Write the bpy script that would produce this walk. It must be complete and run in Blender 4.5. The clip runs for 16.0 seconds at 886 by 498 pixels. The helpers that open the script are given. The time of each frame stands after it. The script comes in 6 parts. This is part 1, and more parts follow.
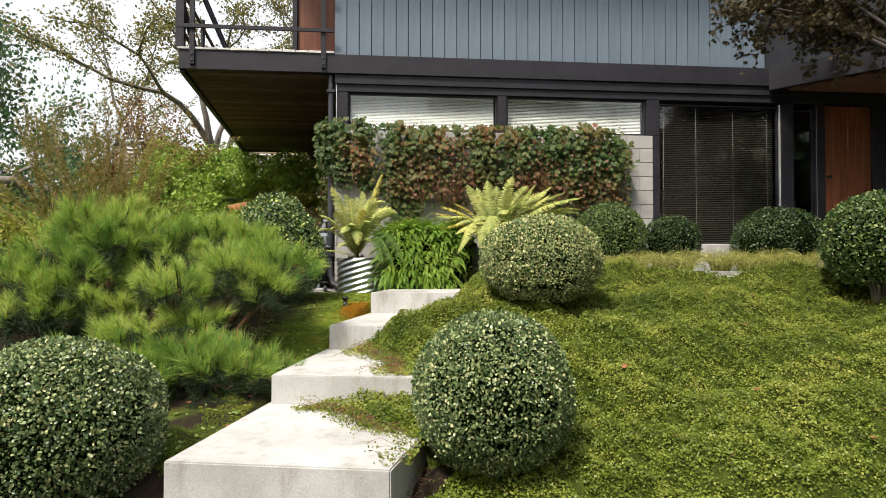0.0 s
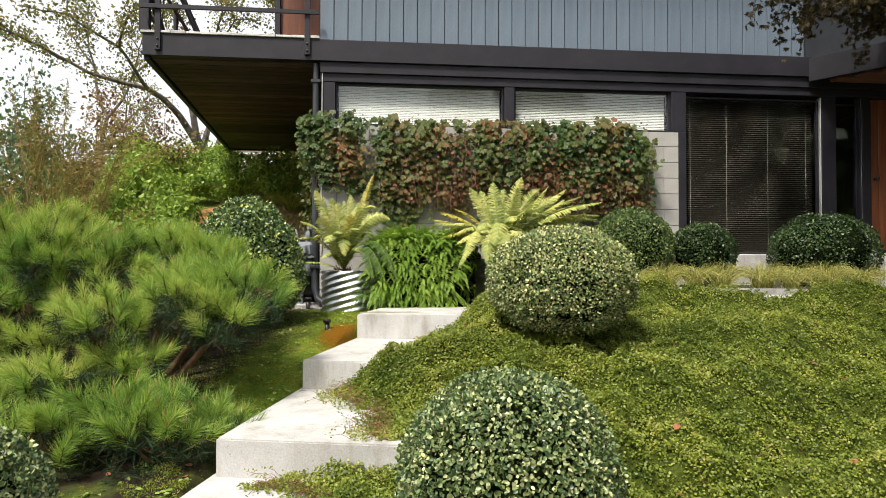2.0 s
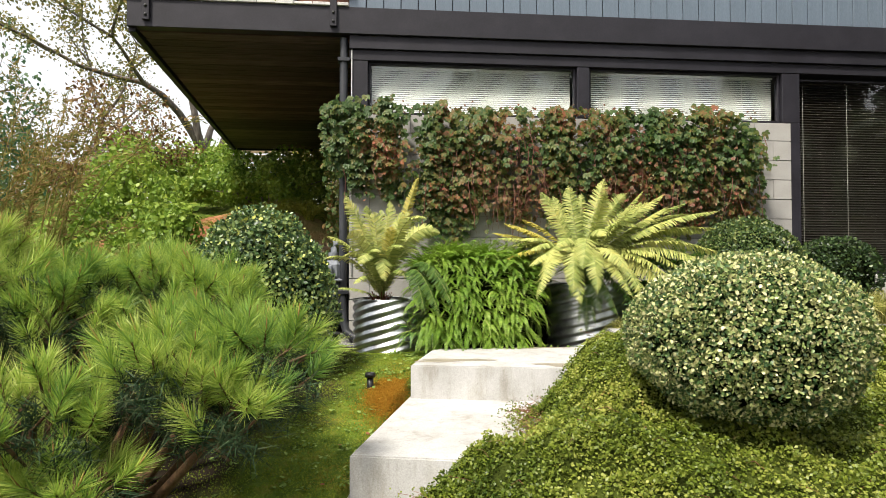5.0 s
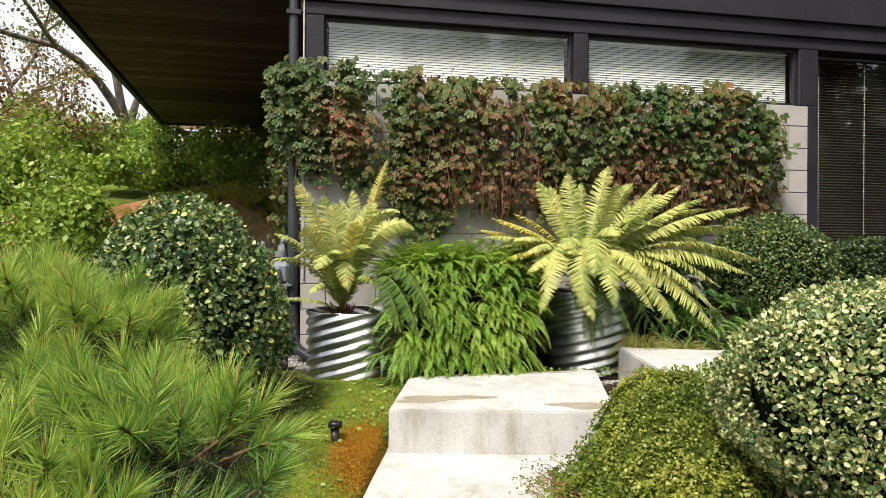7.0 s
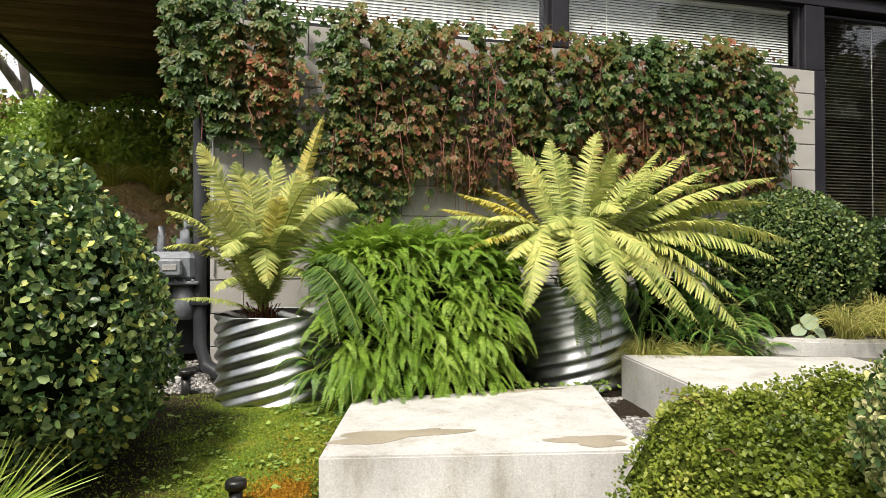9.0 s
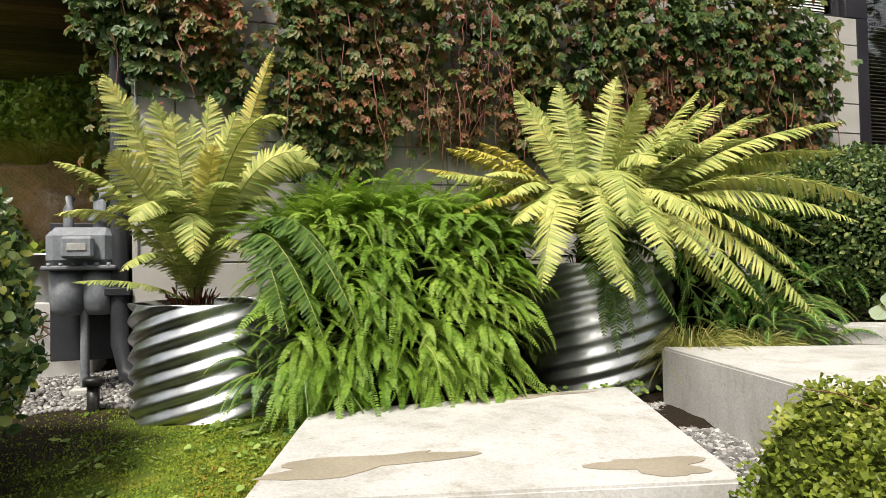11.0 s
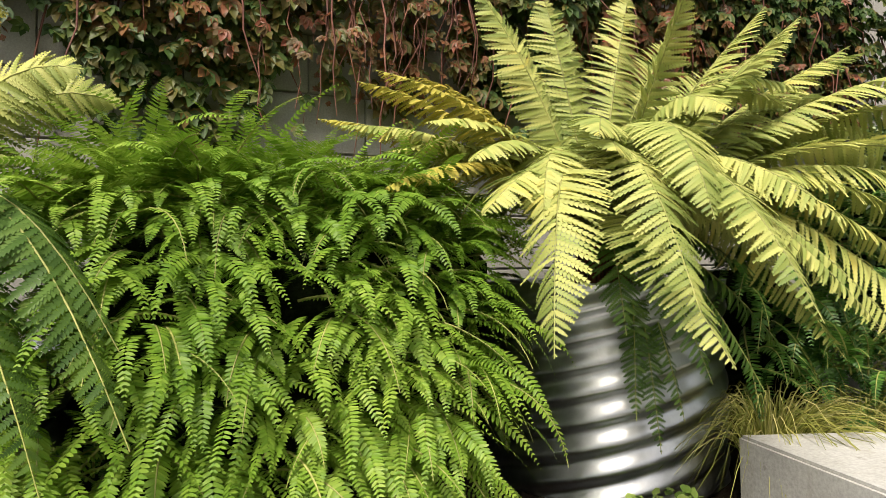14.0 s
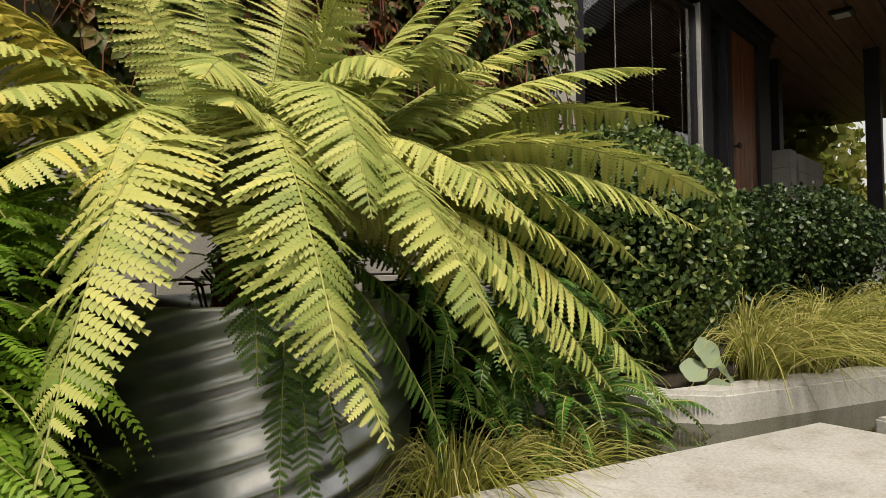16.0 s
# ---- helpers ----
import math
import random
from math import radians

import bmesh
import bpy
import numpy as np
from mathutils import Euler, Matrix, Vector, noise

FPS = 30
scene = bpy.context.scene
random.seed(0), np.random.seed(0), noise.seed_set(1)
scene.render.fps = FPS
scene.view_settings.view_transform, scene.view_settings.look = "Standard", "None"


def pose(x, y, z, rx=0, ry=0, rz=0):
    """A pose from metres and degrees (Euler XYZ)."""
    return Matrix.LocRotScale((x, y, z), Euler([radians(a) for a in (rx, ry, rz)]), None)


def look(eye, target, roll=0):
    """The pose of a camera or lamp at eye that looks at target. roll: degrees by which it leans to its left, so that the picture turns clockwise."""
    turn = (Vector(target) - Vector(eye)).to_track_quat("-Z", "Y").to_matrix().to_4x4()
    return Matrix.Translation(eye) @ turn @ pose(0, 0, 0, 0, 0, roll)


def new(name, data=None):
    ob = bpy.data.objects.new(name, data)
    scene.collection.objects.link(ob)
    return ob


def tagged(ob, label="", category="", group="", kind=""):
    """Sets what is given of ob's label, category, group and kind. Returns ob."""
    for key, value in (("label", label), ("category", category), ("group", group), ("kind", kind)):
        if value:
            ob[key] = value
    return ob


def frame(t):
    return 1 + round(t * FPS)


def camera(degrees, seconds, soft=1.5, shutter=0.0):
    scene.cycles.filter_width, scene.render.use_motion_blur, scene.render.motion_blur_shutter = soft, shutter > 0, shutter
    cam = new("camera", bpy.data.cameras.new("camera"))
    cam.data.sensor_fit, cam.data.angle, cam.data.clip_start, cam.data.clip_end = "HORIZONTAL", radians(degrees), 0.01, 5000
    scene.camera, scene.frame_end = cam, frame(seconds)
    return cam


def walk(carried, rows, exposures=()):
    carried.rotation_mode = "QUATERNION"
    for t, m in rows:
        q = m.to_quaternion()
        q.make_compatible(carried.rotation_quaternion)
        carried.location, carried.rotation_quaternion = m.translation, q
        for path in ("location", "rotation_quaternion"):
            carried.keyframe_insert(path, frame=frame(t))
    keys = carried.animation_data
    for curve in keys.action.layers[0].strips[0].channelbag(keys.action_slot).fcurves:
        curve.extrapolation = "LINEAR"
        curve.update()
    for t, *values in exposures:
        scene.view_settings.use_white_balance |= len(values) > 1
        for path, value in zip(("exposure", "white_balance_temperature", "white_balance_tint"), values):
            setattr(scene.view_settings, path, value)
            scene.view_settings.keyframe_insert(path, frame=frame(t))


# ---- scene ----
cam = camera(69.8, 16.0, 0.55)
PATH = [
    (0, (0.899, 0.717, 1.523), (1.101, 2.707, 1.564), -0.0),
    (0.5, (0.989, 0.949, 1.55), (1.181, 2.939, 1.589), -0.1),
    (1, (0.995, 1.211, 1.562), (1.175, 3.203, 1.603), 0.1),
    (1.5, (0.997, 1.462, 1.598), (1.179, 3.453, 1.638), 0.1),
    (2, (1.024, 1.786, 1.686), (1.224, 3.775, 1.727), 0.1),
    (2.5, (0.987, 2.059, 1.74), (1.185, 4.048, 1.786), 0.1),
    (3, (0.911, 2.326, 1.754), (1.105, 4.316, 1.801), 0.2),
    (3.5, (0.856, 2.626, 1.739), (1.051, 4.615, 1.788), 0.2),
    (4, (0.769, 2.951, 1.745), (0.967, 4.94, 1.798), 0.3),
    (4.5, (0.685, 3.236, 1.815), (0.865, 5.227, 1.873), -0.0),
    (6.8, (0.426, 4.493, 2.046), (0.771, 6.463, 2.046), 0.3),
    (7, (0.457, 4.633, 2.058), (0.825, 6.598, 2.056), 0.3),
    (7.5, (0.5, 4.94, 2.065), (0.918, 6.896, 2.068), 0.1),
    (8, (0.498, 5.211, 2.034), (0.955, 7.158, 2.041), 0.1),
    (8.5, (0.56, 5.475, 1.979), (1.061, 7.411, 1.99), -0.0),
    (9, (0.639, 5.719, 1.924), (1.164, 7.649, 1.939), -0.2),
    (11.3, (0.884, 6.674, 1.714), (1.461, 8.588, 1.768), -1.0),
    (11.5, (0.906, 6.767, 1.717), (1.483, 8.682, 1.768), -0.8),
    (12, (0.945, 6.977, 1.742), (1.532, 8.889, 1.788), -0.8),
    (12.5, (1.01, 7.191, 1.737), (1.617, 9.096, 1.788), -0.9),
    (13, (1.091, 7.4, 1.768), (1.728, 9.295, 1.818), -0.9),
    (13.5, (1.18, 7.605, 1.778), (1.86, 9.485, 1.833), -0.8),
    (14, (1.283, 7.784, 1.775), (2.062, 9.626, 1.827), -0.8),
    (14.5, (1.423, 7.914, 1.776), (2.38, 9.67, 1.822), -0.8),
    (15, (1.563, 8.022, 1.765), (2.731, 9.646, 1.8), -0.7),
    (15.5, (1.636, 8.081, 1.777), (2.96, 9.579, 1.82), -0.6),
    (16, (1.724, 8.104, 1.798), (3.201, 9.452, 1.845), -0.8),
]
walk(cam, [(t, look(eye, target, roll)) for t, eye, target, roll in PATH], [(0.0, 0.66, 6600, 10), (1.5, 0.66, 6600, 10), (3.5, 0.84, 6600, 10), (7.0, 0.72, 6650, 10), (9.0, 0.70, 6700, 10), (11.5, 0.64, 6700, 10), (13.0, 0.54, 6800, 10), (14.0, 0.6, 6900, 10), (14.5, 0.85, 6900, 10), (15.0, 0.0, 7100, 10), (15.5, -0.18, 7200, 10), (16.0, 0.08, 7300, 10)])

# ---- world and light ----
world = bpy.data.worlds.new("world")
scene.world = world
world.use_nodes = True
wn = world.node_tree.nodes
wl = world.node_tree.links
sky = wn.new("ShaderNodeTexSky")
sky.sky_type = "NISHITA"
sky.sun_disc = False
sky.sun_elevation = radians(57)
sky.sun_rotation = radians(218)
sky.dust_density = 6.0
sky.air_density = 1.2
haze = wn.new("ShaderNodeMix")
haze.data_type = "RGBA"
haze.inputs[0].default_value = 0.55
wl.new(sky.outputs[0], haze.inputs[6])
haze.inputs[7].default_value = (9.6, 9.6, 9.6, 1)
wl.new(haze.outputs[2], wn["Background"].inputs[0])
wn["Background"].inputs[1].default_value = 0.105
sun_data = bpy.data.lights.new("sun", "SUN")
sun_data.energy = 3.6
sun_data.angle = radians(9)
sun_data.color = (1.0, 0.95, 0.86)
sun = new("sun", sun_data)
sun.matrix_world = look((-5.5, -7.0, 14), (0, 0, 0))

rng = np.random.default_rng(7)


# ---- materials ----
def mat(name):
    m = bpy.data.materials.new(name)
    m.use_nodes = True
    n, l = m.node_tree.nodes, m.node_tree.links
    return m, n, l, n["Principled BSDF"]


def ramp(n, stops):
    r = n.new("ShaderNodeValToRGB")
    e = r.color_ramp.elements
    while len(e) < len(stops):
        e.new(0.5)
    for i, (p, c) in enumerate(stops):
        e[i].position = p
        e[i].color = (*c, 1)
    return r


def noise_node(n, l, scale, detail=6, rough=0.6, stretch=None):
    tc = n.new("ShaderNodeTexCoord")
    t = n.new("ShaderNodeTexNoise")
    t.inputs["Scale"].default_value = scale
    t.inputs["Detail"].default_value = detail
    t.inputs["Roughness"].default_value = rough
    if stretch:
        mp = n.new("ShaderNodeMapping")
        mp.inputs["Scale"].default_value = stretch
        l.new(tc.outputs["Object"], mp.inputs[0])
        l.new(mp.outputs[0], t.inputs["Vector"])
    else:
        l.new(tc.outputs["Object"], t.inputs["Vector"])
    return t


def add_bump(n, l, b, src, strength, dist):
    bp = n.new("ShaderNodeBump")
    bp.inputs["Strength"].default_value = strength
    bp.inputs["Distance"].default_value = dist
    l.new(src, bp.inputs["Height"])
    l.new(bp.outputs[0], b.inputs["Normal"])


def rough_mat(name, dark, mid, light, scale, roughness=0.8, bump=0.4, dist=0.004, fine=90, stretch=None, metal=0.0, vary=0.25):
    """A solid surface: stains at one scale, grain at another, and a tone of its own for every piece."""
    m, n, l, b = mat(name)
    big = noise_node(n, l, scale, 5, 0.6, stretch)
    small = noise_node(n, l, fine, 4, 0.65, stretch)
    r = ramp(n, [(0.3, dark), (0.52, mid), (0.75, light)])
    l.new(big.outputs["Fac"], r.inputs[0])
    mx = n.new("ShaderNodeMix")
    mx.data_type = "RGBA"
    mx.blend_type = "OVERLAY"
    mx.inputs[0].default_value = 0.45
    l.new(r.outputs[0], mx.inputs[6])
    l.new(small.outputs["Fac"], mx.inputs[7])
    info = n.new("ShaderNodeObjectInfo")
    hs = n.new("ShaderNodeHueSaturation")
    mr = n.new("ShaderNodeMapRange")
    mr.inputs["To Min"].default_value = 1 - vary
    mr.inputs["To Max"].default_value = 1 + vary
    l.new(info.outputs["Random"], mr.inputs[0])
    l.new(mr.outputs[0], hs.inputs["Value"])
    l.new(mx.outputs[2], hs.inputs["Color"])
    l.new(hs.outputs[0], b.inputs["Base Color"])
    b.inputs["Roughness"].default_value = roughness
    b.inputs["Metallic"].default_value = metal
    add_bump(n, l, b, small.outputs["Fac"], bump, dist)
    return m


def leaf_mat(name, stops, roughness=0.45, glow=0.3, spec=0.4, patch=None):
    """Leaves: each leaf takes its own tone, and lets some light through. patch: slow drift of the tone over the plant."""
    m, n, l, b = mat(name)
    g = n.new("ShaderNodeNewGeometry")
    fac = g.outputs["Random Per Island"]
    if patch:
        t = noise_node(n, l, patch, 3, 0.6)
        mixer = n.new("ShaderNodeMath")
        mixer.operation = "MULTIPLY_ADD"
        mixer.inputs[1].default_value = 0.45
        l.new(fac, mixer.inputs[0])
        sc = n.new("ShaderNodeMapRange")
        sc.inputs["From Min"].default_value = 0.3
        sc.inputs["From Max"].default_value = 0.7
        sc.inputs["To Max"].default_value = 0.55
        l.new(t.outputs["Fac"], sc.inputs[0])
        l.new(sc.outputs[0], mixer.inputs[2])
        fac = mixer.outputs[0]
    r = ramp(n, stops)
    l.new(fac, r.inputs[0])
    l.new(r.outputs[0], b.inputs["Base Color"])
    b.inputs["Roughness"].default_value = roughness
    b.inputs["Specular IOR Level"].default_value = spec
    tr = n.new("ShaderNodeBsdfTranslucent")
    l.new(r.outputs[0], tr.inputs[0])
    ms = n.new("ShaderNodeMixShader")
    ms.inputs[0].default_value = glow
    l.new(b.outputs[0], ms.inputs[1])
    l.new(tr.outputs[0], ms.inputs[2])
    l.new(ms.outputs[0], n["Material Output"].inputs[0])
    return m


M_CONCRETE = rough_mat("cast_concrete", (0.335, 0.33, 0.315), (0.425, 0.42, 0.41), (0.49, 0.487, 0.475), 2.6, 0.82, 0.25, 0.003, 120, vary=0.03)
m, n, l, b = M_CONCRETE, M_CONCRETE.node_tree.nodes, M_CONCRETE.node_tree.links, M_CONCRETE.node_tree.nodes["Principled BSDF"]
drip = noise_node(n, l, 2.4, 6, 0.7, (3.0, 3.0, 0.7))
spots = noise_node(n, l, 26, 3, 0.6)
rd = ramp(n, [(0.50, (1, 1, 1)), (0.66, (0.72, 0.69, 0.62)), (0.80, (0.50, 0.46, 0.38))])
l.new(drip.outputs["Fac"], rd.inputs[0])
rp = ramp(n, [(0.66, (1, 1, 1)), (0.72, (0.55, 0.52, 0.46))])
l.new(spots.outputs["Fac"], rp.inputs[0])
mult = n.new("ShaderNodeMix")
mult.data_type, mult.blend_type = "RGBA", "MULTIPLY"
mult.inputs[0].default_value = 0.75
mult2 = n.new("ShaderNodeMix")
mult2.data_type, mult2.blend_type = "RGBA", "MULTIPLY"
mult2.inputs[0].default_value = 0.6
src = b.inputs["Base Color"].links[0].from_socket
l.new(src, mult.inputs[6])
l.new(rd.outputs[0], mult.inputs[7])
l.new(mult.outputs[2], mult2.inputs[6])
l.new(rp.outputs[0], mult2.inputs[7])
l.new(mult2.outputs[2], b.inputs["Base Color"])
M_BLOCK = rough_mat("concrete_block", (0.30, 0.29, 0.27), (0.37, 0.36, 0.34), (0.43, 0.42, 0.40), 1.8, 0.9, 0.5, 0.003, 160, vary=0.07)
M_MORTAR = rough_mat("mortar", (0.20, 0.20, 0.19), (0.25, 0.245, 0.235), (0.3, 0.29, 0.28), 6, 0.95)
M_DARKPAINT = rough_mat("charcoal_paint", (0.013, 0.012, 0.016), (0.018, 0.017, 0.023), (0.026, 0.024, 0.031), 3, 0.55, 0.25, 0.002, 60, (1, 1, 1), vary=0.08)
M_DARKPAINT.node_tree.nodes["Principled BSDF"].inputs["Specular IOR Level"].default_value = 0.3
M_SIDING = rough_mat("blue_grey_paint", (0.095, 0.128, 0.165), (0.116, 0.153, 0.196), (0.137, 0.177, 0.224), 1.2, 0.6, 0.3, 0.002, 45, (6, 6, 0.5), vary=0.05)
M_DECKWOOD = rough_mat("dark_stained_boards", (0.075, 0.038, 0.030), (0.15, 0.076, 0.060), (0.23, 0.12, 0.095), 3, 0.8, 0.4, 0.003, 50, (1, 8, 8), vary=0.35)
M_WEATHERED = rough_mat("weathered_board", (0.38, 0.37, 0.36), (0.5, 0.49, 0.47), (0.62, 0.61, 0.6), 8, 0.85, 0.4, 0.003, 60)
M_REDWOOD = rough_mat("oiled_cedar", (0.11, 0.030, 0.012), (0.17, 0.052, 0.019), (0.23, 0.078, 0.03), 2.2, 0.45, 0.25, 0.002, 40, (9, 9, 0.6), vary=0.12)
M_SOFFIT = rough_mat("brown_soffit_wood", (0.10, 0.045, 0.025), (0.15, 0.07, 0.04), (0.2, 0.1, 0.06), 2.2, 0.6, 0.25, 0.002, 40, (0.6, 8, 8), vary=0.15)
M_ALU = rough_mat("pale_aluminium", (0.42, 0.42, 0.41), (0.5, 0.5, 0.49), (0.58, 0.58, 0.57), 5, 0.45, 0.1, 0.001, 90, metal=0.4)
M_BLIND = rough_mat("cream_blind_slat", (0.70, 0.68, 0.63), (0.76, 0.74, 0.69), (0.82, 0.80, 0.75), 4, 0.5, 0.05, 0.001, 60, vary=0.05)
M_BLIND_DARK = rough_mat("bronze_blind_slat", (0.040, 0.031, 0.025), (0.053, 0.041, 0.033), (0.068, 0.054, 0.044), 4, 0.45, 0.05, 0.001, 60, vary=0.1)
M_CORD = rough_mat("blind_cord", (0.20, 0.19, 0.17), (0.25, 0.24, 0.22), (0.3, 0.29, 0.27), 9, 0.7)
# darker version of the deck boards, the underside's shade painted in
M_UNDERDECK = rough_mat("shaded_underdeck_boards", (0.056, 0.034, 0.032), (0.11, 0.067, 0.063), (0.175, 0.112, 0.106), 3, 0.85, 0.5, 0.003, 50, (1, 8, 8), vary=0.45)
M_FENCE = rough_mat("brown_fence_slat", (0.16, 0.12, 0.07), (0.23, 0.17, 0.10), (0.3, 0.23, 0.15), 6, 0.85)
M_CANDLE = rough_mat("pine_candle", (0.20, 0.11, 0.035), (0.32, 0.19, 0.06), (0.43, 0.29, 0.11), 30, 0.8)
# near-black colour that stands in for an unlit room
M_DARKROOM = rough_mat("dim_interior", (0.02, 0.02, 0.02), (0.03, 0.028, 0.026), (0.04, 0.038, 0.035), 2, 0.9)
M_PIPE = rough_mat("grey_plastic_pipe", (0.016, 0.017, 0.021), (0.024, 0.026, 0.031), (0.035, 0.037, 0.043), 5, 0.4, 0.1, 0.001, 50)
M_METER = rough_mat("grey_enamel", (0.10, 0.11, 0.125), (0.15, 0.165, 0.185), (0.20, 0.215, 0.235), 9, 0.5, 0.2, 0.001, 70)
M_BLACK = rough_mat("black_plastic", (0.008, 0.008, 0.008), (0.014, 0.014, 0.014), (0.02, 0.02, 0.02), 9, 0.4, 0.1, 0.001, 50)
M_BARK = rough_mat("bark", (0.06, 0.05, 0.04), (0.14, 0.12, 0.10), (0.25, 0.22, 0.19), 7, 0.95, 0.9, 0.02, 30, (1, 1, 0.35))
M_PINEBARK = rough_mat("pine_twig", (0.08, 0.04, 0.02), (0.16, 0.085, 0.04), (0.24, 0.14, 0.07), 20, 0.9, 0.6, 0.004, 80)
M_ROCK = rough_mat("mossy_rock", (0.17, 0.17, 0.035), (0.30, 0.19, 0.07), (0.46, 0.38, 0.30), 2.4, 0.95, 1.0, 0.05, 9)
M_GRAVEL = rough_mat("gravel", (0.10, 0.10, 0.10), (0.20, 0.195, 0.19), (0.34, 0.33, 0.32), 30, 0.9, 0.4, 0.004, 90)
M_DARKBARK = rough_mat("dark_maple_bark", (0.02, 0.016, 0.014), (0.04, 0.032, 0.027), (0.07, 0.056, 0.048), 12, 0.9)
M_STEM = rough_mat("red_stem", (0.09, 0.028, 0.022), (0.16, 0.055, 0.038), (0.24, 0.11, 0.06), 12, 0.7)
M_RACHIS = rough_mat("frond_stalk", (0.16, 0.18, 0.04), (0.28, 0.29, 0.08), (0.38, 0.37, 0.13), 12, 0.6)
M_RUST = rough_mat("brown_frond_base", (0.05, 0.015, 0.008), (0.11, 0.03, 0.015), (0.2, 0.06, 0.02), 25, 0.9)
M_COPPER = rough_mat("orange_glass", (0.4, 0.11, 0.02), (0.5, 0.15, 0.03), (0.6, 0.2, 0.05), 12, 0.4)

m, n, l, b = mat("galvanised_steel")
sp = noise_node(n, l, 9, 5, 0.6, (1, 1, 1))
fl = noise_node(n, l, 55, 3, 0.6)
r = ramp(n, [(0.3, (0.36, 0.37, 0.39)), (0.55, (0.52, 0.54, 0.56)), (0.8, (0.66, 0.68, 0.70))])
l.new(sp.outputs["Fac"], r.inputs[0])
l.new(r.outputs[0], b.inputs["Base Color"])
b.inputs["Metallic"].default_value = 1.0
mr = n.new("ShaderNodeMapRange")
mr.inputs["To Min"].default_value = 0.26
mr.inputs["To Max"].default_value = 0.42
l.new(fl.outputs["Fac"], mr.inputs[0])
l.new(mr.outputs[0], b.inputs["Roughness"])
M_STEEL = m

m, n, l, b = mat("window_glass")
b.inputs["Base Color"].default_value = (0.9, 0.95, 0.95, 1)
b.inputs["Roughness"].default_value = 0.02
b.inputs["Transmission Weight"].default_value = 1.0
b.inputs["IOR"].default_value = 1.5
M_GLASS = m

m, n, l, b = mat("still_water")
b.inputs["Base Color"].default_value = (0.035, 0.035, 0.018, 1)
b.inputs["Roughness"].default_value = 0.06
wv = noise_node(n, l, 7, 3, 0.5)
add_bump(n, l, b, wv.outputs["Fac"], 0.15, 0.01)
M_WATER = m

# the ground: dark soil, green and rusty moss in patches, fine crumbs
m, n, l, b = mat("mossy_soil")
big = noise_node(n, l, 1.3, 6, 0.65)
mid = noise_node(n, l, 6.5, 6, 0.7)
fine = noise_node(n, l, 120, 4, 0.7)
rs = ramp(n, [(0.3, (0.012, 0.009, 0.006)), (0.55, (0.027, 0.019, 0.012)), (0.8, (0.055, 0.037, 0.022))])
l.new(fine.outputs["Fac"], rs.inputs[0])
rm = ramp(n, [(0.25, (0.045, 0.085, 0.012)), (0.5, (0.115, 0.175, 0.022)), (0.66, (0.20, 0.20, 0.03)), (0.8, (0.24, 0.13, 0.03))])
l.new(mid.outputs["Fac"], rm.inputs[0])
tone = n.new("ShaderNodeMix")
tone.data_type = "RGBA"
tone.blend_type = "OVERLAY"
tone.inputs[0].default_value = 0.7
l.new(rm.outputs[0], tone.inputs[6])
l.new(fine.outputs["Fac"], tone.inputs[7])
att = n.new("ShaderNodeAttribute")
att.attribute_name = "moss"
ad = n.new("ShaderNodeMath")
ad.operation = "MULTIPLY_ADD"
ad.inputs[1].default_value = 0.9
l.new(big.outputs["Fac"], ad.inputs[0])
l.new(att.outputs["Fac"], ad.inputs[2])
rk = ramp(n, [(0.62, (0, 0, 0)), (0.85, (1, 1, 1))])
l.new(ad.outputs[0], rk.inputs[0])
mx = n.new("ShaderNodeMix")
mx.data_type = "RGBA"
l.new(rk.outputs[0], mx.inputs[0])
l.new(rs.outputs[0], mx.inputs[6])
l.new(tone.outputs[2], mx.inputs[7])
l.new(mx.outputs[2], b.inputs["Base Color"])
b.inputs["Roughness"].default_value = 0.95
b.inputs["Specular IOR Level"].default_value = 0.15
add_bump(n, l, b, fine.outputs["Fac"], 0.9, 0.012)
M_GROUND = m

L_COVER = leaf_mat("creeping_cover_leaf", [(0.0, (0.030, 0.062, 0.008)), (0.3, (0.095, 0.140, 0.014)), (0.62, (0.20, 0.25, 0.030)), (0.95, (0.42, 0.42, 0.10)), (1.0, (0.36, 0.18, 0.07))], 0.42, 0.35, 0.4, 2.4)
L_EUON = leaf_mat("clipped_evergreen_leaf", [(0.0, (0.028, 0.060, 0.020)), (0.38, (0.082, 0.142, 0.046)), (0.65, (0.19, 0.255, 0.090)), (0.86, (0.38, 0.42, 0.18)), (1.0, (0.54, 0.53, 0.27))], 0.36, 0.2, 0.6)
L_BALLGREEN = leaf_mat("clipped_green_leaf", [(0.0, (0.024, 0.050, 0.015)), (0.5, (0.062, 0.112, 0.028)), (0.85, (0.14, 0.20, 0.05)), (1.0, (0.30, 0.32, 0.11))], 0.42, 0.2, 0.4)
L_VARIEG = leaf_mat("variegated_evergreen_leaf", [(0.0, (0.030, 0.070, 0.024)), (0.28, (0.080, 0.145, 0.045)), (0.5, (0.22, 0.29, 0.09)), (0.75, (0.47, 0.48, 0.20)), (1.0, (0.68, 0.63, 0.36))], 0.42, 0.2, 0.4)
L_DARKPLAIN = leaf_mat("plain_dark_evergreen_leaf", [(0.0, (0.012, 0.028, 0.010)), (0.6, (0.032, 0.066, 0.018)), (1.0, (0.085, 0.13, 0.035))], 0.4, 0.15, 0.4)
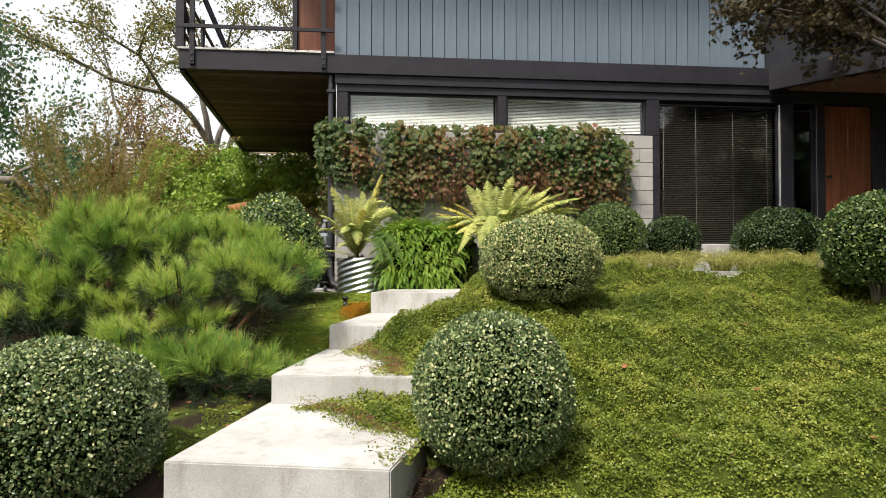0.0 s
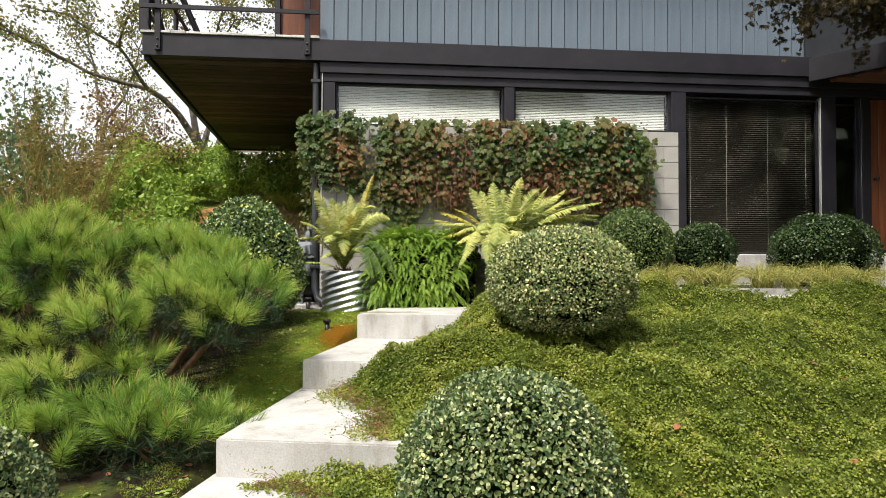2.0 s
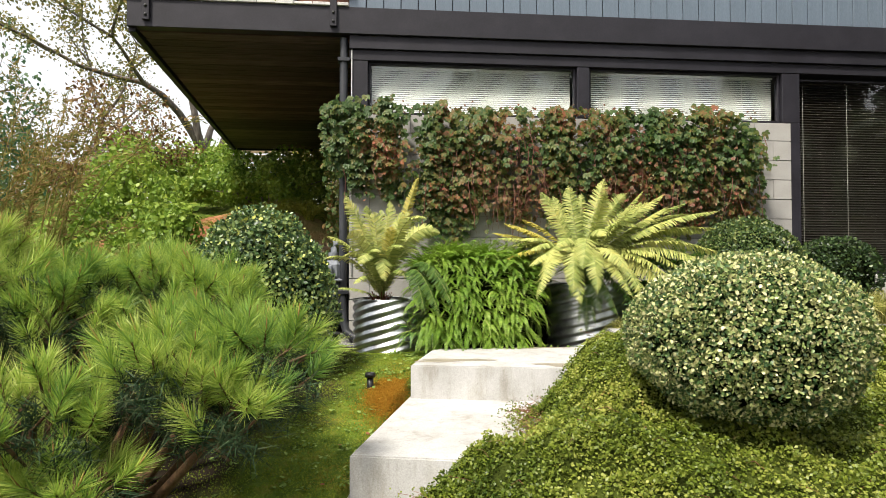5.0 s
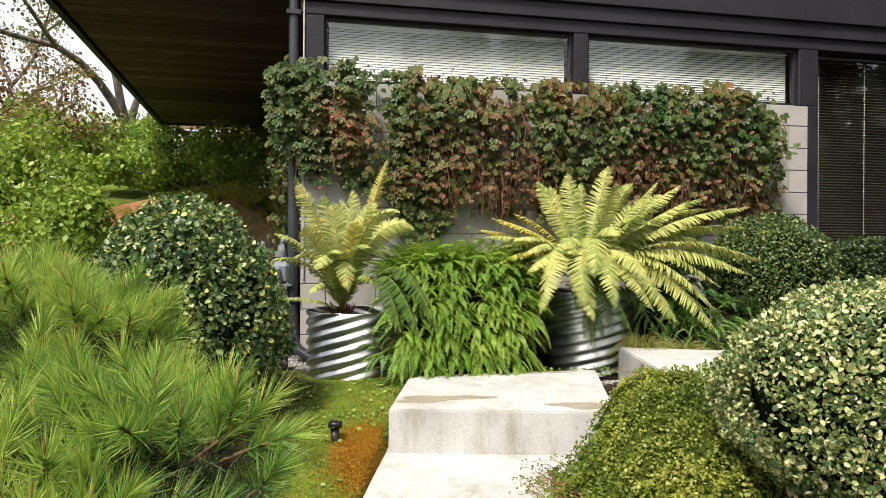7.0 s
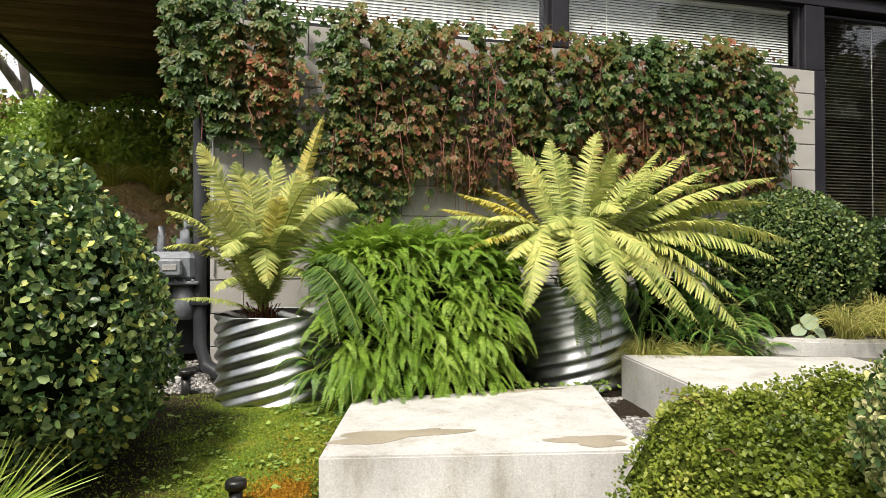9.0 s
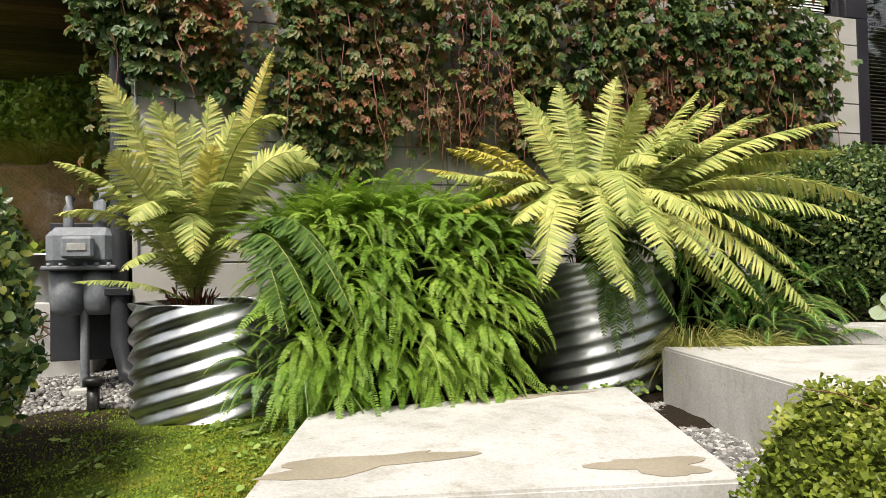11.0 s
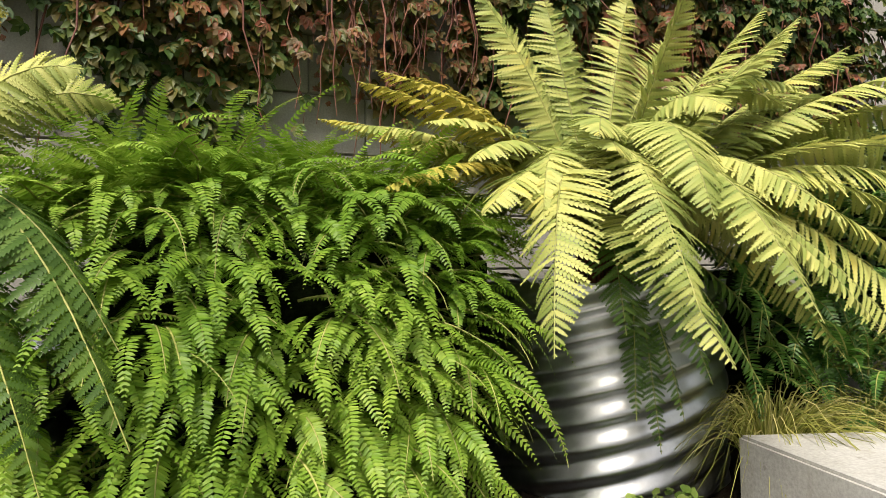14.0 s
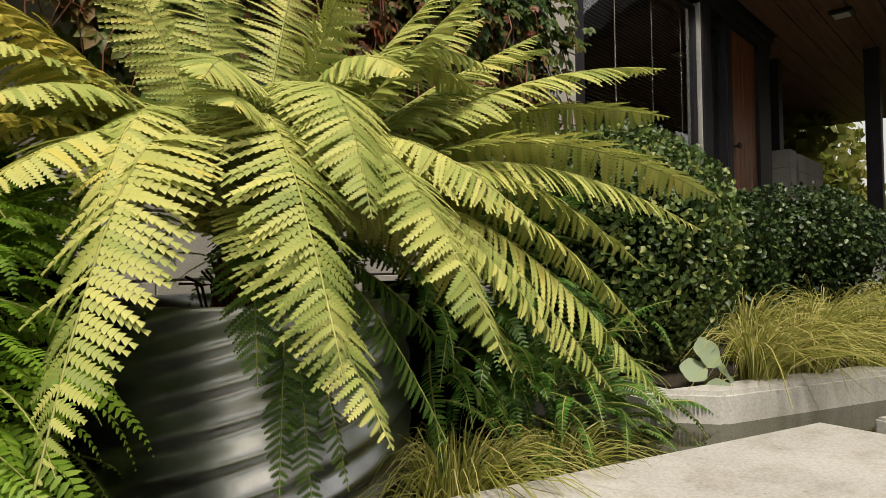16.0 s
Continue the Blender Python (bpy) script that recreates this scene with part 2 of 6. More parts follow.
L_DARKBALL = leaf_mat("dark_evergreen_leaf", [(0.0, (0.020, 0.050, 0.018)), (0.40, (0.062, 0.125, 0.038)), (0.72, (0.18, 0.26, 0.085)), (0.93, (0.34, 0.40, 0.13)), (0.965, (0.55, 0.56, 0.12)), (1.0, (0.62, 0.60, 0.12))], 0.38, 0.18, 0.5)
L_NEEDLE = leaf_mat("pine_needle", [(0.0, (0.055, 0.14, 0.040)), (0.28, (0.16, 0.30, 0.058)), (0.6, (0.40, 0.52, 0.088)), (1.0, (0.70, 0.70, 0.26))], 0.42, 0.36, 0.4, 1.3)
# dark needle tone that paints the shade under the boughs
L_NEEDLESHADE = leaf_mat("shade_pine_needle", [(0.0, (0.012, 0.030, 0.014)), (0.7, (0.030, 0.062, 0.024)), (1.0, (0.07, 0.075, 0.03))], 0.6, 0.15, 0.2)
L_FERN = leaf_mat("pale_fern_leaf", [(0.0, (0.14, 0.205, 0.05)), (0.38, (0.31, 0.365, 0.095)), (0.75, (0.53, 0.53, 0.17)), (1.0, (0.56, 0.46, 0.09))], 0.55, 0.24, 0.3, 3.0)
L_FERNGOLD = leaf_mat("golden_fern_leaf", [(0.0, (0.24, 0.23, 0.04)), (0.5, (0.42, 0.38, 0.07)), (1.0, (0.56, 0.46, 0.10))], 0.55, 0.26, 0.3)
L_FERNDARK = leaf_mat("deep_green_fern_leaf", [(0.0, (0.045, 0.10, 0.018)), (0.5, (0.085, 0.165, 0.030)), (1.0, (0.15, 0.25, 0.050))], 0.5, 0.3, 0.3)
L_SWORD = leaf_mat("sword_fern_leaf", [(0.0, (0.075, 0.175, 0.015)), (0.5, (0.175, 0.305, 0.030)), (1.0, (0.34, 0.46, 0.075))], 0.5, 0.35, 0.35, 2.2)
# darker copy of the sword fern leaf, with shade put into the colour
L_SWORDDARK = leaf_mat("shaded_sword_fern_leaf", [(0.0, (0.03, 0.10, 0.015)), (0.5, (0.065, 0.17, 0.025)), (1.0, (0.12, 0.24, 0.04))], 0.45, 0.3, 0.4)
L_VINE = leaf_mat("creeper_leaf", [(0.0, (0.016, 0.044, 0.012)), (0.42, (0.055, 0.108, 0.023)), (0.62, (0.125, 0.138, 0.031)), (0.80, (0.22, 0.105, 0.040)), (1.0, (0.32, 0.075, 0.045))], 0.46, 0.28, 0.32, 1.4)
L_GRASS = leaf_mat("sedge_blade", [(0.0, (0.14, 0.17, 0.03)), (0.45, (0.34, 0.34, 0.08)), (1.0, (0.58, 0.52, 0.22))], 0.45, 0.35, 0.35)
L_TALLGRASS = leaf_mat("tall_russet_grass", [(0.0, (0.13, 0.15, 0.03)), (0.5, (0.25, 0.22, 0.055)), (1.0, (0.36, 0.23, 0.10))], 0.6, 0.35, 0.2)
L_TREE = leaf_mat("broadleaf_tree_leaf", [(0.0, (0.08, 0.11, 0.025)), (0.6, (0.18, 0.20, 0.04)), (1.0, (0.34, 0.29, 0.07))], 0.5, 0.5, 0.3, 0.6)
L_OAK = leaf_mat("oak_leaf", [(0.0, (0.07, 0.085, 0.022)), (0.55, (0.16, 0.16, 0.045)), (1.0, (0.30, 0.23, 0.075))], 0.5, 0.45, 0.3)
L_RUSSET = leaf_mat("russet_leaf", [(0.0, (0.09, 0.05, 0.022)), (0.55, (0.20, 0.11, 0.045)), (1.0, (0.34, 0.22, 0.09))], 0.5, 0.35, 0.3)
L_BIRCH = leaf_mat("weeping_tree_leaf", [(0.0, (0.05, 0.11, 0.06)), (0.6, (0.10, 0.18, 0.085)), (1.0, (0.18, 0.24, 0.09))], 0.5, 0.5, 0.3)
L_SHRUB = leaf_mat("light_shrub_leaf", [(0.0, (0.075, 0.15, 0.018)), (0.45, (0.19, 0.30, 0.04)), (0.8, (0.37, 0.47, 0.075)), (1.0, (0.50, 0.52, 0.12))], 0.45, 0.40, 0.35, 1.6)
L_DEEP = leaf_mat("deep_green_foliage", [(0.0, (0.016, 0.036, 0.012)), (0.6, (0.035, 0.065, 0.02)), (1.0, (0.075, 0.10, 0.03))], 0.5, 0.25, 0.3)
L_PURPLE = leaf_mat("purple_foliage", [(0.0, (0.025, 0.018, 0.03)), (0.6, (0.055, 0.035, 0.055)), (1.0, (0.10, 0.06, 0.07))], 0.5, 0.25, 0.3)
L_MAPLE = leaf_mat("bronze_maple_leaf", [(0.0, (0.028, 0.026, 0.011)), (0.6, (0.056, 0.046, 0.018)), (1.0, (0.12, 0.085, 0.03))], 0.5, 0.3, 0.3)
L_MOUND = leaf_mat("yellow_green_mound", [(0.0, (0.12, 0.15, 0.02)), (0.5, (0.25, 0.27, 0.03)), (1.0, (0.38, 0.33, 0.06))], 0.5, 0.3, 0.3)
L_GREY = leaf_mat("silver_green_leaf", [(0.0, (0.16, 0.22, 0.14)), (1.0, (0.26, 0.33, 0.22))], 0.6, 0.2, 0.3)


# ---- mesh helpers ----
def part(name, bm, material, parent=None, label=""):
    me = bpy.data.meshes.new(name)
    bm.to_mesh(me)
    bm.free()
    me.materials.append(material)
    ob = new(name, me)
    if parent:
        ob.parent = parent
    if label:
        ob["label"] = label
    return ob


def raw(name, verts, faces, material, parent=None, label="", smooth=False):
    """One mesh object from arrays: verts (n, 3), faces (m, k) all with k corners."""
    verts = np.asarray(verts, dtype=np.float32)
    faces = np.asarray(faces, dtype=np.int32)
    me = bpy.data.meshes.new(name)
    k = faces.shape[1]
    me.vertices.add(len(verts))
    me.vertices.foreach_set("co", verts.ravel())
    me.loops.add(faces.size)
    me.loops.foreach_set("vertex_index", faces.ravel())
    me.polygons.add(len(faces))
    me.polygons.foreach_set("loop_start", np.arange(0, faces.size, k, dtype=np.int32))
    if smooth:
        me.polygons.foreach_set("use_smooth", np.ones(len(faces), dtype=bool))
    me.update(calc_edges=True)
    me.materials.append(material)
    ob = new(name, me)
    if parent:
        ob.parent = parent
    if label:
        ob["label"] = label
    return ob


def thing(name, x, y, z, label, category, group="", kind=""):
    e = new(name)
    e.location = (x, y, z)
    return tagged(e, label, category, group, kind)


def box(x0, x1, y0, y1, z0, z1, bevel=0.004):
    bm = bmesh.new()
    bmesh.ops.create_cube(bm, size=1)
    bmesh.ops.scale(bm, vec=(x1 - x0, y1 - y0, z1 - z0), verts=bm.verts)
    bmesh.ops.translate(bm, vec=((x0 + x1) / 2, (y0 + y1) / 2, (z0 + z1) / 2), verts=bm.verts)
    if bevel:
        bmesh.ops.bevel(bm, geom=bm.edges[:], offset=bevel, segments=1, affect="EDGES")
    return bm


def prism(poly, z0, z1, bevel=0.006):
    bm = bmesh.new()
    low = [bm.verts.new((x, y, z0)) for x, y in poly]
    high = [bm.verts.new((x, y, z1)) for x, y in poly]
    k = len(poly)
    bm.faces.new(low[::-1])
    bm.faces.new(high)
    for i in range(k):
        bm.faces.new((low[i], low[(i + 1) % k], high[(i + 1) % k], high[i]))
    bmesh.ops.recalc_face_normals(bm, faces=bm.faces)
    if bevel:
        bmesh.ops.bevel(bm, geom=bm.edges[:], offset=bevel, segments=2, affect="EDGES")
    return bm


def tube_arrays(points, radii, sides=6):
    p = np.asarray(points, dtype=float)
    radii = np.broadcast_to(np.asarray(radii, dtype=float), (len(p),))
    d = np.gradient(p, axis=0)
    d /= np.linalg.norm(d, axis=1)[:, None] + 1e-9
    ref = np.where(np.abs(d[:, 2:3]) > 0.9, np.array([[1.0, 0, 0]]), np.array([[0, 0, 1.0]]))
    a = np.cross(d, ref)
    a /= np.linalg.norm(a, axis=1)[:, None] + 1e-9
    c = np.cross(d, a)
    th = np.arange(sides) * 2 * math.pi / sides
    ring = p[:, None] + radii[:, None, None] * (a[:, None] * np.cos(th)[None, :, None] + c[:, None] * np.sin(th)[None, :, None])
    v = ring.reshape(-1, 3)
    f = []
    for i in range(len(p) - 1):
        for j in range(sides):
            k = (j + 1) % sides
            f.append((i * sides + j, i * sides + k, (i + 1) * sides + k, (i + 1) * sides + j))
    return v, np.array(f)


def join_arrays(items):
    vs, fs, o = [], [], 0
    for v, f in items:
        vs.append(v)
        fs.append(np.asarray(f) + o)
        o += len(v)
    return np.concatenate(vs), np.concatenate(fs)


def tube(name, points, radii, material, parent=None, label="", sides=8):
    v, f = tube_arrays(points, radii, sides)
    return raw(name, v, f, material, parent, label, True)


def lathe(profile, sides=32):
    """A bmesh turned round the z axis from (radius, z) pairs."""
    bm = bmesh.new()
    rings = [[bm.verts.new((r * math.cos(2 * math.pi * i / sides), r * math.sin(2 * math.pi * i / sides), z)) for i in range(sides)] for r, z in profile]
    for a, c in zip(rings, rings[1:]):
        for i in range(sides):
            f = bm.faces.new((a[i], a[(i + 1) % sides], c[(i + 1) % sides], c[i]))
            f.smooth = True
    return bm


OVAL = (np.array([(0, 0, 0), (-0.30, 0.28, 0.07), (-0.27, 0.68, 0.07), (0, 1.0, -0.05), (0.27, 0.68, 0.07), (0.30, 0.28, 0.07)]), np.array([(0, 3, 2, 1), (0, 5, 4, 3)]))
DIAMOND = (np.array([(0, 0, 0), (-0.32, 0.5, 0.08), (0, 1.0, -0.04), (0.32, 0.5, 0.08)]), np.array([(0, 2, 1), (0, 3, 2)]))
NEEDLE = (np.array([(-0.5, 0, 0), (0.5, 0, 0), (0.0, 1.0, 0)]), np.array([(0, 1, 2)]))


def frames_from(direction, up):
    """Rotation matrices whose y axis is direction and whose z axis leans to up."""
    y = direction / (np.linalg.norm(direction, axis=1)[:, None] + 1e-9)
    x = np.cross(y, up)
    x /= np.linalg.norm(x, axis=1)[:, None] + 1e-9
    z = np.cross(x, y)
    return np.stack([x, y, z], axis=2)


def scatter(template, pos, rot, length, width=None):
    """Copies of a small leaf at the places pos, as one set of arrays."""
    tv, tf = template
    width = length if width is None else width
    s = np.stack([np.broadcast_to(width, len(pos)), np.broadcast_to(length, len(pos)), np.broadcast_to(length, len(pos))], axis=1)
    local = tv[None] * s[:, None, :]
    v = pos[:, None, :] + np.einsum("nij,nkj->nki", rot, local)
    f = tf[None] + (np.arange(len(pos)) * len(tv))[:, None, None]
    return v.reshape(-1, 3), f.reshape(-1, tf.shape[1])


def rand_dir(k):
    d = rng.normal(size=(k, 3))
    return d / np.linalg.norm(d, axis=1)[:, None]


def fbm(x, y, s, seed=0.0):
    return noise.fractal(Vector((x * s, y * s, seed)), 1.0, 2.0, 4)


def wave(x, y, seed=0):
    """Cheap rolling noise for arrays, about -1 to 1."""
    g = np.random.default_rng(100 + seed)
    t = 0
    for i in range(9):
        a = g.uniform(0, 2 * math.pi)
        fr = 1.2 * 1.45 ** i
        t = t + np.sin((x * math.cos(a) + y * math.sin(a)) * fr + g.uniform(0, 6.3)) * 0.8 ** i
    return t / 3.0

# ---- ground ----
def left_level(y):
    return np.clip(0.22 + 0.19 * (y - 4.0), 0.0, 1.10)


def cover_level(x, y):
    """The top of the planted bank beside the steps."""
    base = np.clip(0.32 + 0.335 * (y - 4.2), 0.05, 1.42)
    return base + 0.11 * wave(x * 1.7, y * 1.7, 3) + 0.095 * wave(x * 4, y * 4, 4) - 0.02 + 0.19 * np.exp(-((x - 2.35) / 0.75) ** 2 - ((y - 5.95) / 0.55) ** 2) + 0.05 * step(x, 2.6, 3.4) * step(y, 6.0, 6.8) + 0.11 * step(x, 4.5, 5.5) * step(y, 6.2, 7.2)


def step(a, e0, e1):
    t = np.clip((a - e0) / (e1 - e0), 0, 1)
    return t * t * (3 - 2 * t)


def ground_level(x, y):
    edge = 0.5 + 0.27 * (y - 4.6) + 0.62
    right = np.where(y < 6.9, cover_level(x, y) - 0.12, 1.2 - 0.2 * step(y, 6.9, 7.7))
    side = step(x - edge, -0.05, 0.3) * step(-y, -8.6, -7.9)
    under = step(x - (edge - 1.29), -0.03, 0.03) * step(-(x - edge), -0.1, 0.02) * step(y, 4.0, 4.2) * step(-y, -9.0, -8.9)
    z = (left_level(y) - 0.16 * under) * (1 - side) + right * side
    z = z + 0.02 * wave(x * 3, y * 3, 1) * (1 - side)
    back = step(y, 10.9, 15.0) * step(-x, -0.3, 0.5)
    z = z + 1.9 * back
    far = step(np.hypot(x, y - 6), 30, 60)
    return z * (1 - far) + 0.6 * far


def spread(lo, hi, fine, far, grow=1.35):
    a = list(np.arange(lo, hi + 1e-6, fine))
    d, p = fine, a[-1]
    while p < far:
        d *= grow
        p += d
        a.append(p)
    d, p, pre = fine, a[0], []
    while p > -far:
        d *= grow
        p -= d
        pre.append(p)
    return np.array(pre[::-1] + a)


gx = spread(-4, 8, 0.07, 400)
gy = spread(1, 12, 0.07, 400)
GX, GY = np.meshgrid(gx, gy)
GZ = ground_level(GX, GY)
nx, ny = len(gx), len(gy)
idx = np.arange(nx * ny).reshape(ny, nx)
quads = np.stack([idx[:-1, :-1], idx[:-1, 1:], idx[1:, 1:], idx[1:, :-1]], axis=-1).reshape(-1, 4)
ground = raw("ground", np.stack([GX, GY, GZ], axis=-1).reshape(-1, 3), quads, M_GROUND, smooth=True)
tagged(ground, "dark garden soil with green and rusty moss beside the steps", "ground", kind="structure")
attr = ground.data.attributes.new("moss", "FLOAT", "POINT")
xs, ys = GX.ravel(), GY.ravel()
axis = 0.5 + 0.27 * (ys - 4.6)
moss = 0.42 * np.exp(-((xs - axis + 0.8) / 0.55) ** 2) * step(ys, 4.5, 7.0) + 0.10
moss = np.where((ys > 9.2) & (xs > 0.9), -0.3, moss)
moss = np.where((xs > axis + 0.5), -0.35, moss)
moss = np.where(ys > 12, 0.4, moss)
attr.data.foreach_set("value", moss.astype(np.float32))


# ---- concrete steps ----
def slab(poly, z0, z1, label):
    ob = part("concrete_step", prism(poly, z0, z1, 0.008), M_CONCRETE)
    return tagged(ob, label, "step", "concrete garden steps")


slab([(-0.20, 4.13), (0.96, 3.87), (1.42, 5.25), (0.14, 5.62)], -0.1, 0.50, "pale cast concrete slab step, lowest, half overgrown")
slab([(0.13, 5.42), (1.36, 5.14), (1.75, 6.70), (0.46, 6.98)], 0.1, 0.71, "pale cast concrete slab step with creeping plants over it")
slab([(0.44, 6.77), (1.66, 6.48), (2.02, 7.95), (0.82, 8.25)], 0.3, 0.93, "pale cast concrete slab step with stained front")
slab([(0.81, 8.12), (2.03, 7.86), (2.43, 9.03), (1.05, 9.02)], 0.5, 1.17, "pale cast concrete landing slab with damp patches")
slab([(2.585, 8.98), (2.33, 7.60), (3.55, 7.52), (3.76, 8.54)], 0.6, 1.34, "grey cast concrete slab path towards the door")
slab([(3.82, 8.42), (3.61, 7.62), (6.0, 7.0), (8.6, 6.7), (8.6, 7.0), (6.0, 7.42)], 0.6, 1.36, "grey cast concrete slab path towards the door")

# damp patches on the landing, thin films of water-darkened concrete
M_DAMP = rough_mat("damp_concrete", (0.24, 0.21, 0.165), (0.295, 0.26, 0.205), (0.345, 0.305, 0.245), 4, 0.4, 0.2, 0.002, 120)


def patch(name, cx, cy, z, rx, ry, turn, material, label, category, seed):
    g = np.random.default_rng(seed)
    bm = bmesh.new()
    k = 36
    low = []
    for i in range(k):
        a = 2 * math.pi * i / k
        rr = 1 + 0.25 * math.sin(3 * a + seed) + 0.16 * math.sin(5 * a + 2 * seed) + 0.05 * g.normal()
        x, y = rx * rr * math.cos(a), ry * rr * math.sin(a)
        low.append(bm.verts.new((cx + x * math.cos(turn) - y * math.sin(turn), cy + x * math.sin(turn) + y * math.cos(turn), z)))
    top = bm.faces.new(low)
    if top.normal.z < 0:
        top.normal_flip()
    ext = bmesh.ops.extrude_face_region(bm, geom=[top])
    bmesh.ops.translate(bm, vec=(0, 0, 0.0015), verts=[v for v in ext["geom"] if isinstance(v, bmesh.types.BMVert)])
    return tagged(part(name, bm, material), label, category)


patch("damp_patch", 1.13, 8.32, 1.171, 0.28, 0.075, 0.03, M_DAMP, "damp brown patch on the concrete landing", "stain", 2)
patch("damp_patch", 1.88, 8.03, 1.171, 0.15, 0.075, -0.35, M_DAMP, "small damp brown patch on the concrete landing edge", "stain", 5)
patch("damp_patch", 1.95, 8.98, 1.171, 0.22, 0.035, 0.0, M_DAMP, "damp brown strip below the fern pot", "stain", 8)

# ---- water channel and planter kerb ----
kerb = part("planter_kerb", prism([(3.56, 8.94), (3.66, 8.76), (6.0, 7.72), (8.4, 7.3), (8.4, 7.46), (6.0, 7.88)], 0.9, 1.41, 0.014), M_CONCRETE)
tagged(kerb, "low rounded concrete kerb along a narrow water channel", "kerb")
bedside = part("planter_kerb", prism([(3.56, 8.945), (3.70, 8.90), (4.05, 9.9), (3.92, 9.9)], 0.9, 1.39, 0.012), M_CONCRETE)
tagged(bedside, "low rounded concrete kerb of the planting bed", "kerb")
water = raw("water", [(2.7, 8.3, 1.315), (8.4, 6.8, 1.315), (8.4, 7.45, 1.315), (3.6, 8.9, 1.315), (2.9, 9.1, 1.315)], [(0, 1, 2, 3, 4)], M_WATER)
tagged(water, "dark still water in the channel", "water", kind="structure")
bed = part("planting_bed", prism([(3.74, 8.86), (6.0, 7.86), (8.4, 7.44), (8.4, 9.95), (4.05, 9.95)], 1.0, 1.385, 0.0), rough_mat("dark_soil", (0.015, 0.011, 0.007), (0.03, 0.022, 0.014), (0.05, 0.036, 0.022), 20, 0.95, 0.8, 0.01, 90))
tagged(bed, "dark planting soil behind the kerb", "ground", kind="structure")
porch = part("porch_floor", box(7.0, 14, 9.0, 14, 0.8, 1.80, 0.01), M_CONCRETE)
tagged(porch, "grey concrete porch floor at the door", "floor", kind="structure")
plinth = part("plinth", box(4.9, 7.0, 9.96, 10.3, 0.8, 1.80, 0.01), M_CONCRETE)
tagged(plinth, "pale concrete plinth under the tall window", "wall", kind="structure")

# ---- house: block wall ----
WY = 10.07
wall_block = part("wall_south", box(0.29, 5.075, WY + 0.012, WY + 0.25, 0.6, 3.455, 0), M_MORTAR)
tagged(wall_block, "pale grey concrete block wall half hidden by creeper", "wall", kind="structure")


def shared(name, mesh, x, y, z, parent):
    ob = new(name, mesh)
    ob.location = (x, y, z)
    ob.parent = parent
    return ob


def mesh_of(bm, material, name):
    me = bpy.data.meshes.new(name)
    bm.to_mesh(me)
    bm.free()
    me.materials.append(material)
    return me


full_block = mesh_of(box(0, 0.414, 0, 0.03, 0, 0.207, 0.002), M_BLOCK, "block")
half_block = mesh_of(box(0, 0.204, 0, 0.03, 0, 0.207, 0.002), M_BLOCK, "block")
cap_block = mesh_of(box(0, 0.414, 0, 0.03, 0, 0.193, 0.002), M_BLOCK, "block")
COURSE = 0.2152
for i in range(12):
    z0 = 3.2646 - COURSE * i
    half = i % 2
    x = 5.088 - (0.204 if half else 0.414)
    if half:
        shared("block", half_block, x, WY, z0 + 0.004, wall_block)
        x -= 0.420
    while x > 0.2:
        shared("block", cap_block if i == 0 else full_block, x, WY, z0 + 0.004, wall_block)
        x -= 0.420
    if x > -0.1:
        shared("block", half_block, x + 0.21, WY, z0 + 0.004, wall_block) if x + 0.21 > 0.2 else None

# ---- house: frame, beams, siding ----
beam = part("fascia_beam", box(-1.93, 6.99, WY - 0.07, WY + 0.05, 4.27, 4.545), M_DARKPAINT)
tagged(beam, "long charcoal painted timber fascia beam", "beam", kind="structure")
trim_a = part("trim", box(0.26, 9.2, WY - 0.035, WY + 0.1, 4.13, 4.268), M_DARKPAINT)
tagged(trim_a, "charcoal painted timber trim under the beam", "trim", kind="structure")
trim_b = part("trim", box(0.26, 9.2, WY - 0.005, WY + 0.12, 4.02, 4.128), M_DARKPAINT)
tagged(trim_b, "charcoal painted head trim over the windows", "trim", kind="structure")
upper = part("wall_upper", box(0.27, 6.97, WY + 0.02, WY + 0.2, 4.55, 7.4, 0), M_DARKPAINT)
tagged(upper, "upper storey wall clad in blue-grey vertical boards", "wall", kind="structure")
board = mesh_of(box(0, 0.172, 0, 0.024, 0, 2.85, 0.005), M_SIDING, "siding_board")
x = 0.255
while x < 6.9:
    shared("siding_board", board, x, WY - 0.006, 4.548, upper)
    x += 0.1805
roof = part("roof", box(-1.0, 9.0, 9.0, 19, 7.4, 7.7, 0.02), M_DARKPAINT)
tagged(roof, "dark flat roof of the house", "roof", kind="structure")
side_wall = part("wall_west", box(0.27, 0.47, WY + 0.26, 18, 0.6, 7.38, 0), M_DARKPAINT)
tagged(side_wall, "dark side wall of the house under the deck", "wall", kind="structure")
back_wall = part("wall_north", box(0.27, 9.2, 17.8, 18.0, 0.6, 7.38, 0), M_DARKPAINT)
tagged(back_wall, "plain dark back wall", "wall", kind="structure")
# unseen wall, added so that no bright sky shows through the sidelight
east_wall = part("wall_east", box(9.22, 9.4, WY + 0.2, 17.8, 1.802, 7.38, 0), M_DARKPAINT)
tagged(east_wall, "plain dark wall added to block the sky behind the sidelight", "wall", kind="structure")
# added room shell, its dimness put into the colour
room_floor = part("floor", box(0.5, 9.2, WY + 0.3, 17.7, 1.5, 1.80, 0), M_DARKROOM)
tagged(room_floor, "interior floor coloured near-black for a dim room", "floor", kind="structure")
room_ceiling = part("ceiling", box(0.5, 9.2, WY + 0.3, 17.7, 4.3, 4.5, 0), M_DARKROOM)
tagged(room_ceiling, "interior ceiling coloured near-black for a dim room", "ceiling", kind="structure")
